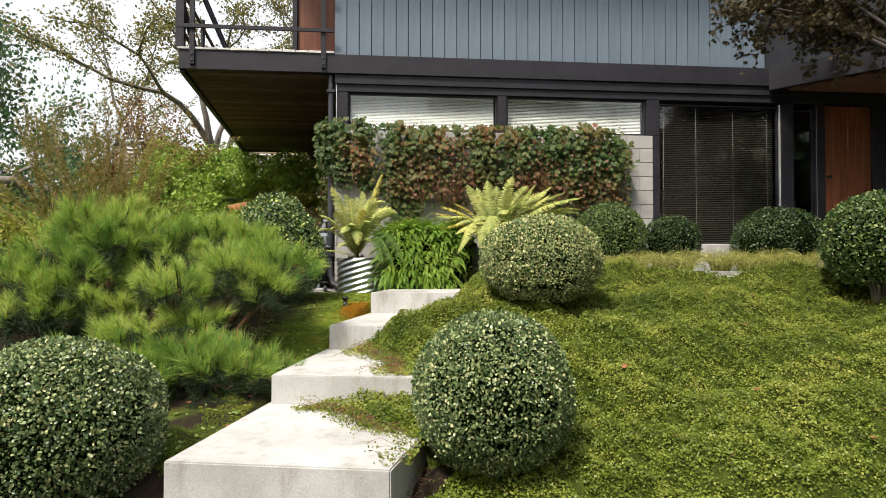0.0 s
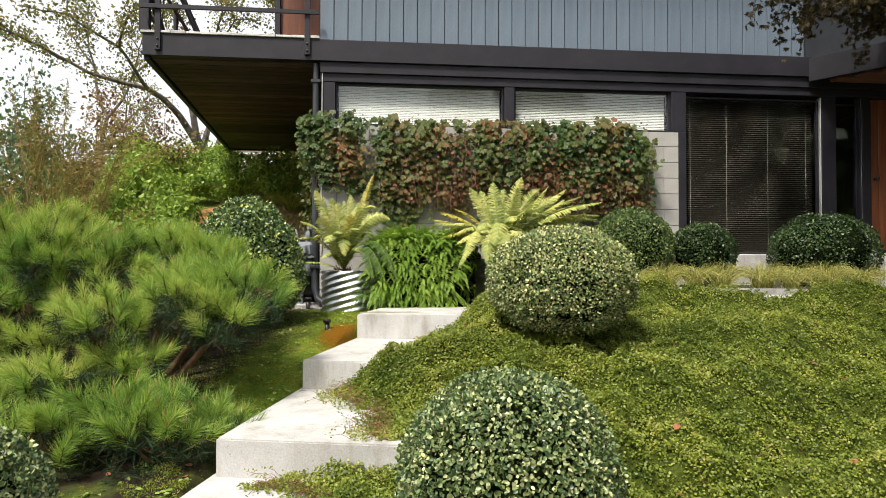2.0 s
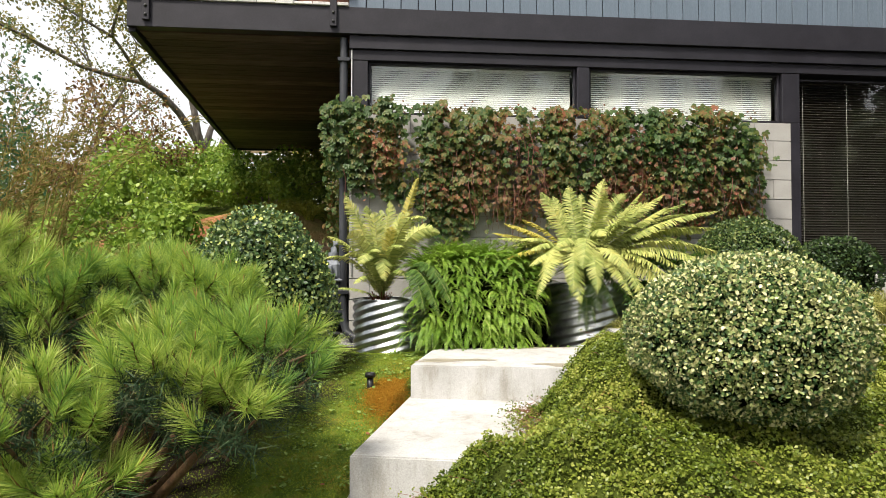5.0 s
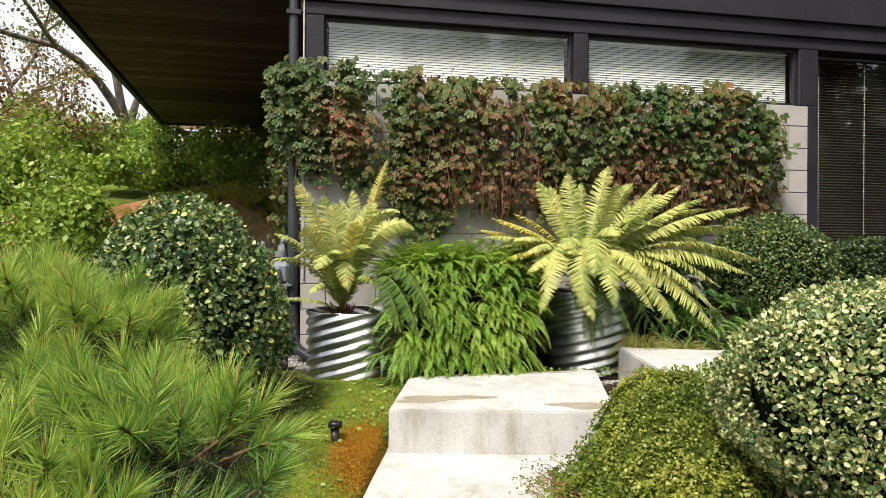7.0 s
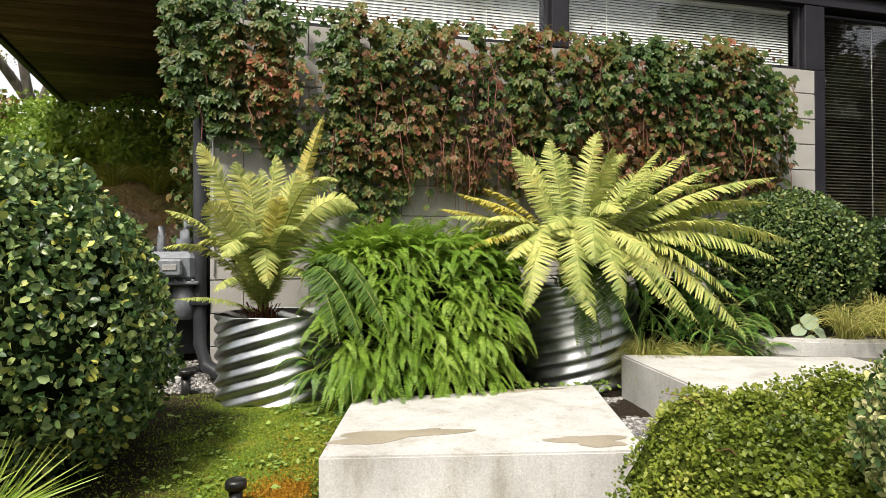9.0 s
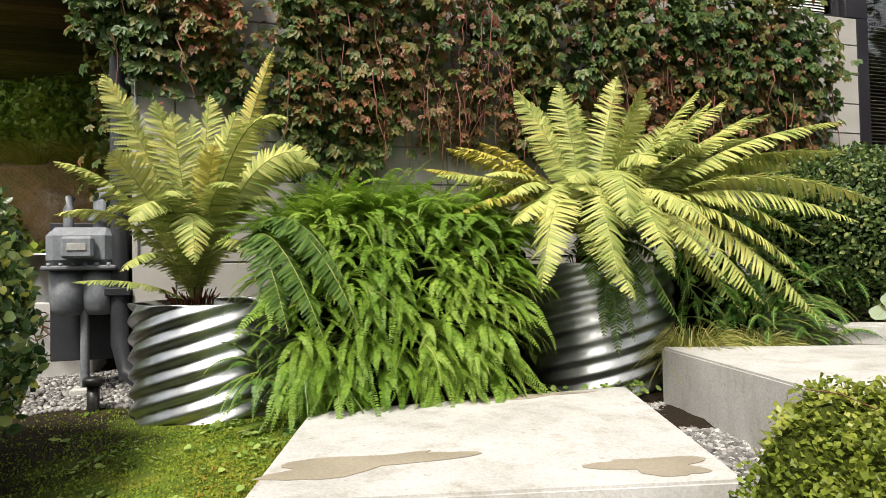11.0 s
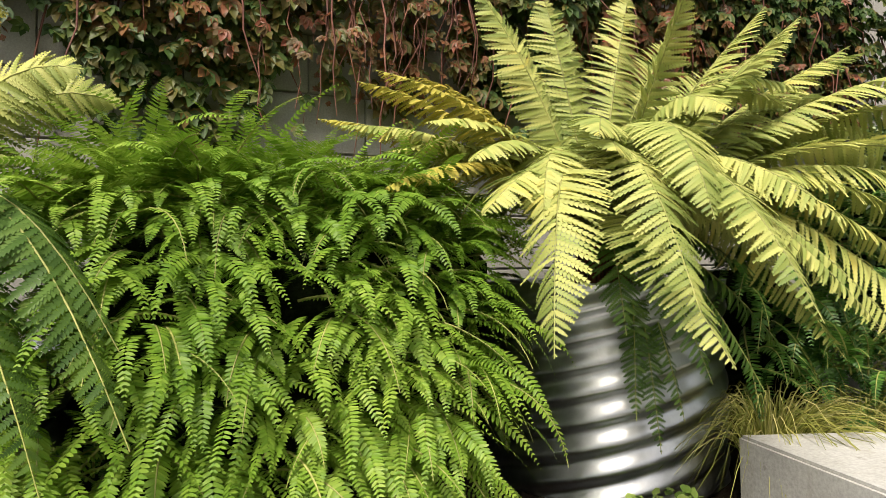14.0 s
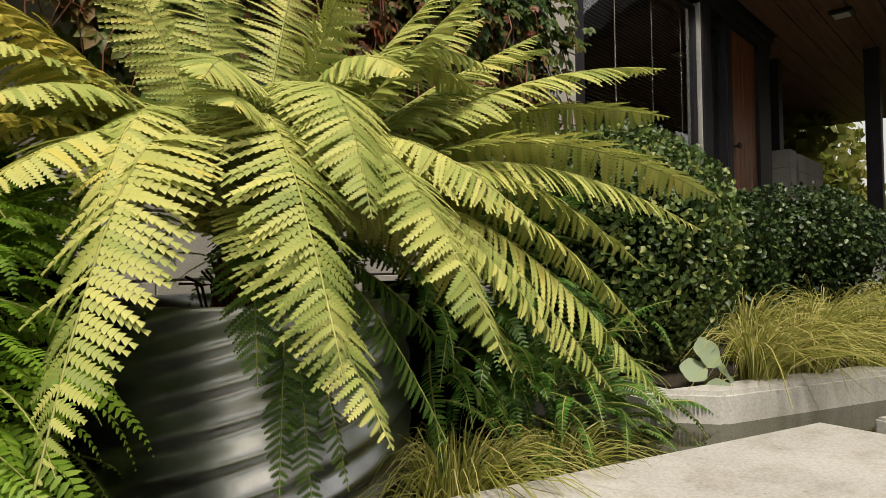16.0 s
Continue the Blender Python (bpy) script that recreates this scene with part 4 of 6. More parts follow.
def cover_top(x, y):
    """The upper skin of the creeping plants: the bank, thinning to a film where it runs over the steps."""
    e = cover_edge(y) + 0.05 * wave(x * 5, y * 5, 7) + 0.06 * wave(x * 2, y * 9, 17)
    slabtop = np.select([y < 5.28, y < 6.62, y < 7.95], [0.50, 0.71, 0.93], 1.17)
    onslab = (y > 3.9) & (x < 0.5 + 0.27 * (y - 4.6) + 0.74)
    low = np.where(onslab, slabtop, left_level(y) - 0.02)
    bank = np.maximum(cover_level(x, y), np.where(onslab, slabtop + 0.06, 0))
    t = step(x - e, -0.03, 0.55)
    return low + 0.012 + (bank - low) * t, e


def creeping_cover():
    p = thing("creeping_cover", 3, 5.5, 0.8, "dense creeping cover of tiny yellow-green leaves on the bank", "ground cover", kind="stuff")
    p.location = (0, 0, 0)

    def inside(x, y, e):
        return (y < 7.66 - 0.25 * np.clip(x - 3.6, 0, 9) + 0.10 * wave(x * 3, y, 9)) & (x > e) & (y > 2.75 + 0.25 * wave(x * 2, y, 19)) & (x < 8.4 + 0.3 * wave(x, y * 2, 23))

    ax_x, ax_y = np.arange(0.3, 9.0, 0.05), np.arange(2.2, 7.9, 0.05)
    XX, YY = np.meshgrid(ax_x, ax_y)
    ZZ, EE = cover_top(XX, YY)
    ok = inside(XX, YY, EE + 0.05)
    ids = np.arange(XX.size).reshape(XX.shape)
    cell = ok[:-1, :-1] & ok[:-1, 1:] & ok[1:, 1:] & ok[1:, :-1]
    q = np.stack([ids[:-1, :-1], ids[:-1, 1:], ids[1:, 1:], ids[1:, :-1]], axis=-1)[cell]
    used = np.unique(q)
    remap = np.zeros(XX.size, dtype=int)
    remap[used] = np.arange(len(used))
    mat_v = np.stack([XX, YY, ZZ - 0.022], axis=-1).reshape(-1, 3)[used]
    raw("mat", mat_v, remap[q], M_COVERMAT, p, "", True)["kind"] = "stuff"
    k = 620000
    y = 2.4 + (7.9 - 2.4) * rng.random(k) ** 0.9
    x = 0.3 + 8.6 * rng.random(k) ** 1.7
    z, e = cover_top(x, y)
    keep = inside(x, y, e) | (inside(x, y, e - 0.14) & (rng.random(k) < 0.10))
    x, y, e, z = x[keep], y[keep], e[keep], z[keep]
    k = len(x)
    thick = np.clip((x - e) / 0.3, 0.15, 1)
    tuft = np.clip(wave(x * 11, y * 11, 12) + 0.5 * wave(x * 23, y * 23, 13), -1.2, 1.5)
    z = z + thick * (0.045 * tuft + rng.uniform(-0.02, 0.022, k))
    keep = (tuft > -0.85) | (rng.random(k) < 0.4)
    x, y, e, z = x[keep], y[keep], e[keep], z[keep]
    k = len(x)
    pos = np.stack([x, y, z], axis=1)
    out = np.stack([0.0 * x, -0.25 + 0 * x, 1 + 0 * x], axis=1) + 0.7 * rng.normal(size=(k, 3))
    rot = frames_from(np.cross(out, rand_dir(k)) + np.array([0, 0, 0.2]), out)
    s = rng.uniform(0.012, 0.022, k)
    v, f = scatter(DIAMOND, pos, rot, s, s * 1.25)
    raw("leaves", v, f, L_COVER, p)["kind"] = "stuff"
    items = []
    for i in range(900):
        j = rng.integers(k)
        q = pos[j]
        if rng.random() < 0.6:
            near = np.flatnonzero((x - e) < 0.12)
            q = pos[near[rng.integers(len(near))]]
        a = rng.uniform(0, 6.28) if q[0] > 2 else rng.uniform(2.2, 4.4)
        ln = rng.uniform(0.06, 0.16)
        items.append(tube_arrays([q, q + (ln * 0.5 * math.cos(a), ln * 0.5 * math.sin(a), 0.03), q + (ln * math.cos(a), ln * math.sin(a), rng.uniform(-0.01, 0.05))], 0.0012, 3))
    v, f = join_arrays(items)
    raw("runner_mat", v, f, M_STEM, p)["kind"] = "stuff"
    tips = np.array([it[0][-1] for it in items])
    tips = np.repeat(tips, 5, axis=0) + rng.normal(0, 0.012, (len(tips) * 5, 3))
    rot = frames_from(rand_dir(len(tips)) + np.array([0, 0, 0.3]), rand_dir(len(tips)))
    v, f = scatter(DIAMOND, tips, rot, 0.014, 0.017)
    raw("runner_leaves", v, f, L_COVER, p)["kind"] = "stuff"


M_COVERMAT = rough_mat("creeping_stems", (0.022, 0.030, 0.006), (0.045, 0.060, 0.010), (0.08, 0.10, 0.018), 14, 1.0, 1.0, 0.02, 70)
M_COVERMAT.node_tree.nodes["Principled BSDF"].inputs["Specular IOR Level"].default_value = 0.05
creeping_cover()


# ---- plants: pine ----
def pine():
    """Boughs in loose tiers with dark gaps between them; each shoot is a brown stem clothed in long soft needles."""
    p = thing("dwarf_pine", -0.9, 6.6, 0.5, "spreading dwarf pine with long soft green needles", "pine")
    p.location = (0, 0, 0)
    pads = [(0.03, 6.56, 1.50, 0.33, 0.22), (-0.32, 6.44, 1.46, 0.38, 0.20), (-0.16, 6.80, 1.52, 0.36, 0.20), (-0.06, 6.30, 1.32, 0.26, 0.16), (-0.80, 6.22, 1.34, 0.34, 0.18),
            (-0.24, 5.62, 0.74, 0.34, 0.22), (0.08, 5.78, 0.70, 0.22, 0.16), (-0.56, 5.74, 0.84, 0.30, 0.18), (-0.86, 5.55, 0.72, 0.30, 0.18),
            (-0.62, 6.10, 1.06, 0.28, 0.16), (-1.05, 6.0, 0.98, 0.30, 0.16), (-1.35, 5.8, 0.80, 0.30, 0.16),
            (-1.67, 6.60, 1.34, 0.50, 0.30), (-1.50, 6.80, 1.70, 0.46, 0.26), (-1.08, 6.90, 1.60, 0.38, 0.22), (-2.2, 6.7, 1.36, 0.44, 0.26), (-1.95, 6.45, 1.10, 0.40, 0.22), (-1.20, 6.5, 1.18, 0.36, 0.22), (-2.05, 6.95, 1.66, 0.40, 0.24), (-1.45, 6.95, 1.92, 0.32, 0.24), (-1.80, 6.9, 1.88, 0.32, 0.22), (-1.12, 7.05, 1.82, 0.28, 0.20),
            (-0.87, 7.60, 1.84, 0.42, 0.22), (-0.42, 7.42, 1.74, 0.36, 0.22), (-0.62, 7.15, 1.58, 0.36, 0.20), (-0.22, 7.12, 1.50, 0.28, 0.18), (-1.2, 7.4, 1.74, 0.40, 0.22)]
    root = np.array([-1.0, 6.7, 0.45])
    twigs, candles, base, axis, reach, inner = [], [], [], [], [], []
    for cx, cy, cz, r, h in pads:
        c = np.array([cx, cy, cz])
        mid = root * 0.45 + c * 0.55 + np.array([0, 0, -0.18])
        twigs.append(tube_arrays([root, root * 0.7 + mid * 0.3, mid, c - np.array([0, 0, h * 0.6])], [0.06, 0.045, 0.03, 0.014], 7))
        # extra dark needles below each bough, coloured as its shaded underside
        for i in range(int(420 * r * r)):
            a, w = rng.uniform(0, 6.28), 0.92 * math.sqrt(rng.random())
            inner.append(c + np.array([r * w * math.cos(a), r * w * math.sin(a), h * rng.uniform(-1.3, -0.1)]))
        for i in range(int(165 * r * r) + 5):
            a, u = rng.uniform(0, 6.28), math.sqrt(rng.random())
            q = c + np.array([r * u * math.cos(a), r * u * math.sin(a), 0.8 * h * (1 - u * u) + rng.uniform(-0.4, 0.25) * h])
            d = np.array([0.8 * u * math.cos(a), 0.8 * u * math.sin(a) - 0.10, 0.85]) + 0.22 * rng.normal(size=3)
            d /= np.linalg.norm(d)
            ln = rng.uniform(0.10, 0.20)
            base.append(q)
            axis.append(d)
            reach.append(ln)
            st = q - d * (ln + 0.06) - np.array([0.35 * u * r * math.cos(a), 0.35 * u * r * math.sin(a), 0.05])
            twigs.append(tube_arrays([st, q - d * ln * 0.7, q], [0.007, 0.006, 0.0045], 4))
            if rng.random() < 0.45:
                up = d * 0.7 + np.array([0, 0, 0.4])
                candles.append(tube_arrays([q, q + up * 0.04, q + up * rng.uniform(0.05, 0.09)], [0.004, 0.0034, 0.002], 5))
    v, f = join_arrays(twigs)
    raw("branch", v, f, M_PINEBARK, p)
    v, f = join_arrays(candles)
    raw("candle", v, f, M_CANDLE, p, "orange-brown upright shoots")["kind"] = "stuff"
    per = 170
    pos, ax = np.repeat(np.array(base), per, axis=0), np.repeat(np.array(axis), per, axis=0)
    k = len(pos)
    back = rng.random(k) ** 0.8
    pos = pos - ax * (np.repeat(np.array(reach), per) * back - 0.012)[:, None]
    side = rand_dir(k)
    side -= ax * np.sum(side * ax, axis=1)[:, None]
    side /= np.linalg.norm(side, axis=1)[:, None] + 1e-9
    d = ax + side * ((0.38 + 0.95 * back) * rng.uniform(0.6, 1.25, k))[:, None] - np.array([0, 0, 0.10]) * back[:, None]
    v, f = scatter(NEEDLE, pos, frames_from(d, rand_dir(k)), rng.uniform(0.09, 0.15, k), np.full(k, 0.0048))
    raw("foliage", v, f, L_NEEDLE, p)
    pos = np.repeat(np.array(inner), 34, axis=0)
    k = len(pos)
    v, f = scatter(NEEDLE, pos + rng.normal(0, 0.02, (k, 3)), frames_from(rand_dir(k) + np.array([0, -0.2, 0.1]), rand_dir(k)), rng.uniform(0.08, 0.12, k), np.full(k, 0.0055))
    raw("inner_foliage", v, f, L_NEEDLESHADE, p, "inner needles coloured dark in place of shade")
    tv, tf = tube_arrays([root + (0, 0, -0.4), root, root + (0.05, 0, 0.4), root + (-0.1, 0.1, 0.95)], [0.1, 0.085, 0.06, 0.03], 10)
    raw("trunk", tv, tf, M_BARK, p, "", True)


pine()


# ---- plants: ferns ----
def pinna(teeth):
    """A toothed leaflet along y, one unit long, half a unit or so wide."""
    v, f = [], []
    for i in range(teeth + 1):
        t = i / teeth
        v.append((0, t, -0.20 * t * t))
    def w(t):
        return 0.115 * (1 - t ** 3.5) ** 0.8 + 0.004
    for side in (-1, 1):
        for i in range(teeth):
            t0, t1 = i / teeth, (i + 1) / teeth
            n0 = len(v)
            v.append((side * w(t0) * 0.5, t0 + 0.03, 0.012 - 0.20 * t0 * t0))
            v.append((side * w(t0), t1 + 0.02, 0.012 - 0.20 * t1 * t1))
            f.append((i, i + 1, n0 + 1, n0) if side > 0 else (i, n0, n0 + 1, i + 1))
    return np.array(v), np.array(f)


PINNA_FINE = pinna(9)
PINNA_SMALL = (np.array([(0, 0, 0), (-0.17, 0.12, 0.02), (-0.13, 0.7, 0.0), (0, 1, -0.06), (0.13, 0.7, 0.0), (0.17, 0.12, 0.02)]), np.array([(0, 3, 2, 1), (0, 5, 4, 3)]))


def frond_curve(az, lift, bend, length, steps=22, sway=0.0):
    """The stalk's line: it starts at the angle lift and bends down by bend degrees over its length."""
    pts = [np.zeros(3)]
    for i in range(steps):
        t = (i + 0.5) / steps
        e = radians(lift - bend * t ** 1.25)
        a = radians(az + sway * t)
        pts.append(pts[-1] + length / steps * np.array([math.cos(e) * math.cos(a), math.cos(e) * math.sin(a), math.sin(e)]))
    return np.array(pts)


def frond(parent, base, az, lift, bend, length, width, material, pairs, template, bare=0.14, sway=0.0, droop=0.25, curl=0.0, slim=1.0, taper=4.0, pool=None, line=None, face=None):
    c = frond_curve(az, lift, bend, length, 22, sway) + np.array(base) if line is None else line
    tt = np.linspace(0, 1, len(c))
    s = bare + (1 - bare) * (np.arange(pairs) + 0.5) / pairs
    pos = np.stack([np.interp(s, tt, c[:, i]) for i in range(3)], axis=1)
    dr = np.gradient(c, axis=0)
    dr /= np.linalg.norm(dr, axis=1)[:, None]
    dr = np.stack([np.interp(s, tt, dr[:, i]) for i in range(3)], axis=1)
    across = np.stack([-np.sin(np.radians(az + sway * s)), np.cos(np.radians(az + sway * s)), 0 * s], axis=1)
    if face is not None:
        across = np.cross(np.array(face, dtype=float)[None], dr)
        across /= np.linalg.norm(across, axis=1)[:, None] + 1e-9
    if curl:
        nrm0 = np.cross(dr, across)
        across = across * math.cos(radians(curl)) + nrm0 * math.sin(radians(curl))
    nrm = np.cross(dr, across)
    upper = np.array([0.0, 0.0, 1.0])[None] if line is None else nrm * np.where(nrm[:, 2:3] + 0.3 * -nrm[:, 1:2] < 0, -1.0, 1.0)
    u = (s - bare) / (1 - bare)
    prof = np.clip(np.minimum(0.42 + 1.3 * u, 1.0) * (1 - u ** taper) + 0.02, 0.02, 1)
    items_v, items_f, o = [], [], 0
    for sd in (-1, 1):
        d = across * sd + dr * (0.22 + 0.55 * u[:, None] ** 2) - upper * droop * (0.5 + rng.random((pairs, 1)) * 0.7) + (0.05 if line is None else 0.10) * rng.normal(size=(pairs, 3))
        rot = frames_from(d, nrm * 1.0 + 0.18 * rng.normal(size=(pairs, 3)))
        ln = width * prof * rng.uniform(0.92, 1.06, pairs)
        wd = np.minimum(ln, width * 0.75) * slim + 0.004 if line is None else 5.4 * length * (1 - bare) / pairs * np.clip(ln / (0.35 * width), 0.35, 1.0)
        v, f = scatter(template, pos, rot, ln, wd)
        items_v.append(v)
        items_f.append(f + o)
        o += len(v)
    rv, rf = tube_arrays(c[::2], np.linspace(0.0038, 0.0010, len(c[::2])) * (0.7 + length * 0.5), 5)
    v, f = np.concatenate(items_v), np.concatenate(items_f)
    if pool is not None:
        pool.append((v, f))
        return None
    ob = raw("frond", v, f, material, parent)
    raw("stalk", rv, rf, M_RACHIS, ob)
    return ob


def arched(parent, base, tip, rise, width, material, face=None, bow=0.0, curl=0.0, bare=0.10):
    """A frond from base to tip, both in the fern's own axes, that climbs by rise on the way and bows sideways."""
    b0, b2 = np.array(base, dtype=float), np.array(tip, dtype=float)
    out = b2 - b0
    flat = np.array([-out[1], out[0], 0.0])
    b1 = b0 + out * 0.42 + np.array([0, 0, rise]) + flat * bow
    t = np.linspace(0, 1, 23)[:, None]
    line = (1 - t) ** 2 * b0 + 2 * t * (1 - t) * b1 + t ** 2 * b2
    length = float(np.sum(np.linalg.norm(np.diff(line, axis=0), axis=1)))
    width *= 1.20
    return frond(parent, None, math.degrees(math.atan2(out[1], out[0])), 0, 0, length, width, material, int(20 + 50 * length), PINNA_FINE, bare, 0.0, 0.30, curl, 0.95, 6.0, None, line, face)


UPRIGHT = (0.0, -1.0, 0.25)
# large pale fern in the larger pot
fern_b = thing("pale_fern", 2.50, 9.42, 1.70, "large pale yellow-green fern in the larger steel pot", "fern", "potted ferns")
B0 = Vector((0.0, 0.0, 0.10))
# drooping towards the landing
for x, y, z, rise, wd in [(1.89, 8.73, 1.61, 0.62, 0.098), (2.20, 8.70, 1.67, 0.66, 0.10), (2.37, 8.58, 1.66, 0.62, 0.092), (2.26, 8.68, 1.57, 0.40, 0.088), (2.45, 8.74, 1.84, 0.48, 0.088), (2.01, 8.95, 1.86, 0.50, 0.095),
                          (2.30, 8.76, 1.86, 0.62, 0.098), (2.92, 8.73, 1.53, 0.56, 0.098), (2.72, 8.70, 1.62, 0.50, 0.09), (2.70, 8.76, 1.86, 0.46, 0.088)]:
    arched(fern_b, B0, (x - 2.50, y - 9.42, z - 1.70), rise, wd, L_FERN, None, rng.uniform(-0.16, 0.16), rng.uniform(-22, 22), 0.20)
# to the side above the sword fern
for x, y, z, rise, wd, gold in [(1.68, 9.44, 2.15, 0.26, 0.085, 0), (1.70, 9.15, 1.94, 0.34, 0.085, 1), (1.67, 9.63, 2.21, 0.22, 0.08, 1), (1.89, 9.00, 1.88, 0.38, 0.09, 0), (1.79, 9.35, 2.07, 0.30, 0.085, 0), (1.95, 9.55, 2.34, 0.24, 0.085, 1), (1.74, 9.28, 2.26, 0.24, 0.08, 1), (1.84, 9.20, 2.12, 0.32, 0.085, 0), (1.76, 9.52, 2.30, 0.22, 0.08, 1), (1.92, 9.12, 2.02, 0.36, 0.085, 0)]:
    arched(fern_b, B0, (x - 2.50, y - 9.42, z - 1.70), rise, wd, L_FERNGOLD if gold else L_FERN, None, rng.uniform(-0.06, 0.06), rng.uniform(-15, 15))
# towards the door, long and gently arching
for x, y, z, rise, wd in [(2.80, 8.95, 2.41, 0.10, 0.075), (3.22, 9.09, 2.44, 0.14, 0.085), (3.60, 8.89, 2.38, 0.30, 0.09), (3.55, 8.86, 2.22, 0.36, 0.095), (3.60, 8.74, 1.97, 0.46, 0.105), (3.48, 8.75, 1.88, 0.44, 0.10), (3.26, 8.75, 1.43, 0.62, 0.105),
                          (3.26, 8.81, 1.62, 0.58, 0.10), (3.32, 8.84, 1.78, 0.52, 0.10), (3.66, 9.25, 2.20, 0.40, 0.095), (3.62, 9.45, 2.40, 0.34, 0.09), (3.55, 9.1, 2.05, 0.48, 0.095), (3.02, 9.0, 1.50, 0.50, 0.095), (3.05, 9.25, 2.60, 0.14, 0.085), (3.30, 9.35, 2.58, 0.20, 0.09), (2.95, 9.05, 2.48, 0.14, 0.08), (3.45, 9.20, 2.48, 0.26, 0.09), (2.66, 9.18, 2.58, 0.08, 0.08)]:
    arched(fern_b, B0, (x - 2.50, y - 9.42, z - 1.70), rise, wd, L_FERN, None, rng.uniform(-0.08, 0.14), rng.uniform(-26, 26))
# standing at the back against the wall
for x, y, z, rise, wd in [(2.12, 9.47, 2.60, 0.18, 0.085), (2.43, 9.60, 2.69, 0.12, 0.095), (2.81, 9.62, 2.76, 0.16, 0.09), (2.60, 9.70, 2.62, 0.10, 0.09), (2.28, 9.62, 2.58, 0.14, 0.085), (3.05, 9.66, 2.62, 0.22, 0.09), (3.30, 9.60, 2.52, 0.26, 0.09)]:
    arched(fern_b, B0, (x - 2.50, y - 9.42, z - 1.70), rise, wd, L_FERN, UPRIGHT, rng.uniform(-0.04, 0.04), rng.uniform(-12, 12))
# shorter fronds that fill the heart and the shade below
for i in range(20):
    az = radians(rng.uniform(160, 380))
    r0 = rng.uniform(0.42, 0.62)
    arched(fern_b, B0, (r0 * math.cos(az), r0 * math.sin(az), rng.uniform(0.05, 0.55)), rng.uniform(0.3, 0.5), 0.075, L_FERN, None, rng.uniform(-0.1, 0.1), rng.uniform(-25, 25))
# low fronds in the darker leaf, so their shade is in the colour
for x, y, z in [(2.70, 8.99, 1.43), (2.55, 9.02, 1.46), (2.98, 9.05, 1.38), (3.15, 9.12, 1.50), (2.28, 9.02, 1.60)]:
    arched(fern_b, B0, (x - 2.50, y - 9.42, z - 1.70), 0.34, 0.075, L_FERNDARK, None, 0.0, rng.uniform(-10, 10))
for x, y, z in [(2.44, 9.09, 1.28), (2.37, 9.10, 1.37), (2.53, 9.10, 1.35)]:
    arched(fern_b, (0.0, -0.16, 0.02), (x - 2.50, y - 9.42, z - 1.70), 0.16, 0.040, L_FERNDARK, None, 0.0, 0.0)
tube("caudex", [(0, 0, -0.12), (0.01, 0, 0.04), (0, 0.01, 0.14)], [0.11, 0.085, 0.06], M_RUST, fern_b, "shaggy brown fern trunk", 12)

# upright pale fern in the smaller pot
fern_a = thing("pale_fern", 0.60, 9.60, 1.53, "upright pale green fern in the smaller steel pot", "fern", "potted ferns")
A0 = Vector((0.0, 0.0, 0.03))
for x, y, z, rise, wd, gold in [(0.26, 9.44, 2.54, 0.26, 0.088, 0), (0.45, 9.52, 2.46, 0.20, 0.09, 0), (0.52, 9.46, 2.40, 0.14, 0.09, 0), (0.67, 9.56, 2.51, 0.14, 0.09, 0), (0.96, 9.64, 2.78, 0.10, 0.055, 1), (0.79, 9.35, 2.39, 0.16, 0.09, 0),
                                (1.09, 9.45, 2.24, 0.48, 0.08, 0), (1.16, 9.60, 2.20, 0.52, 0.075, 0), (0.36, 9.60, 2.36, 0.16, 0.088, 0), (0.58, 9.66, 2.44, 0.12, 0.088, 0), (0.85, 9.62, 2.42, 0.16, 0.085, 0), (0.30, 9.36, 2.20, 0.24, 0.085, 0), (0.70, 9.40, 2.26, 0.12, 0.08, 1)]:
    arched(fern_a, A0, (x - 0.60, y - 9.60, z - 1.53), rise, wd, L_FERN if not gold else L_FERNGOLD, UPRIGHT, rng.uniform(-0.10, 0.10), rng.uniform(-42, 42))
for x, y, z, rise, wd in [(0.99, 9.09, 2.31, 0.62, 0.075), (0.10, 9.36, 2.16, 0.34, 0.085), (0.06, 9.52, 1.96, 0.36, 0.075), (0.63, 9.22, 1.74, 0.62, 0.085), (0.14, 9.45, 1.68, 0.10, 0.04), (0.40, 9.22, 1.90, 0.52, 0.08), (0.22, 9.62, 1.98, 0.40, 0.08), (0.34, 9.34, 1.72, 0.30, 0.07), (0.86, 9.30, 1.78, 0.34, 0.075), (0.52, 9.26, 2.02, 0.40, 0.08), (0.78, 9.24, 2.06, 0.42, 0.08), (0.96, 9.50, 2.02, 0.42, 0.08)]:
    arched(fern_a, A0, (x - 0.60, y - 9.60, z - 1.53), rise, wd, L_FERN, None, rng.uniform(-0.06, 0.06), rng.uniform(-10, 10))
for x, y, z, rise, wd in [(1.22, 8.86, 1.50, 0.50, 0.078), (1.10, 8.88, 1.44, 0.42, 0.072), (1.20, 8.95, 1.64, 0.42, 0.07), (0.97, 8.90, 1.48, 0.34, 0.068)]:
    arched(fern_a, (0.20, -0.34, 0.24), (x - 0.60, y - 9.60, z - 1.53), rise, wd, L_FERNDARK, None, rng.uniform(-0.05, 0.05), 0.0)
items = []
for i in range(70):
    a, r0 = rng.uniform(0, 6.28), rng.uniform(0.0, 0.10)
    items.append(tube_arrays([(r0 * math.cos(a), r0 * math.sin(a), -0.02), (1.2 * r0 * math.cos(a), 1.2 * r0 * math.sin(a), 0.06), (1.6 * r0 * math.cos(a), 1.6 * r0 * math.sin(a), rng.uniform(0.05, 0.12))], 0.0032, 4))
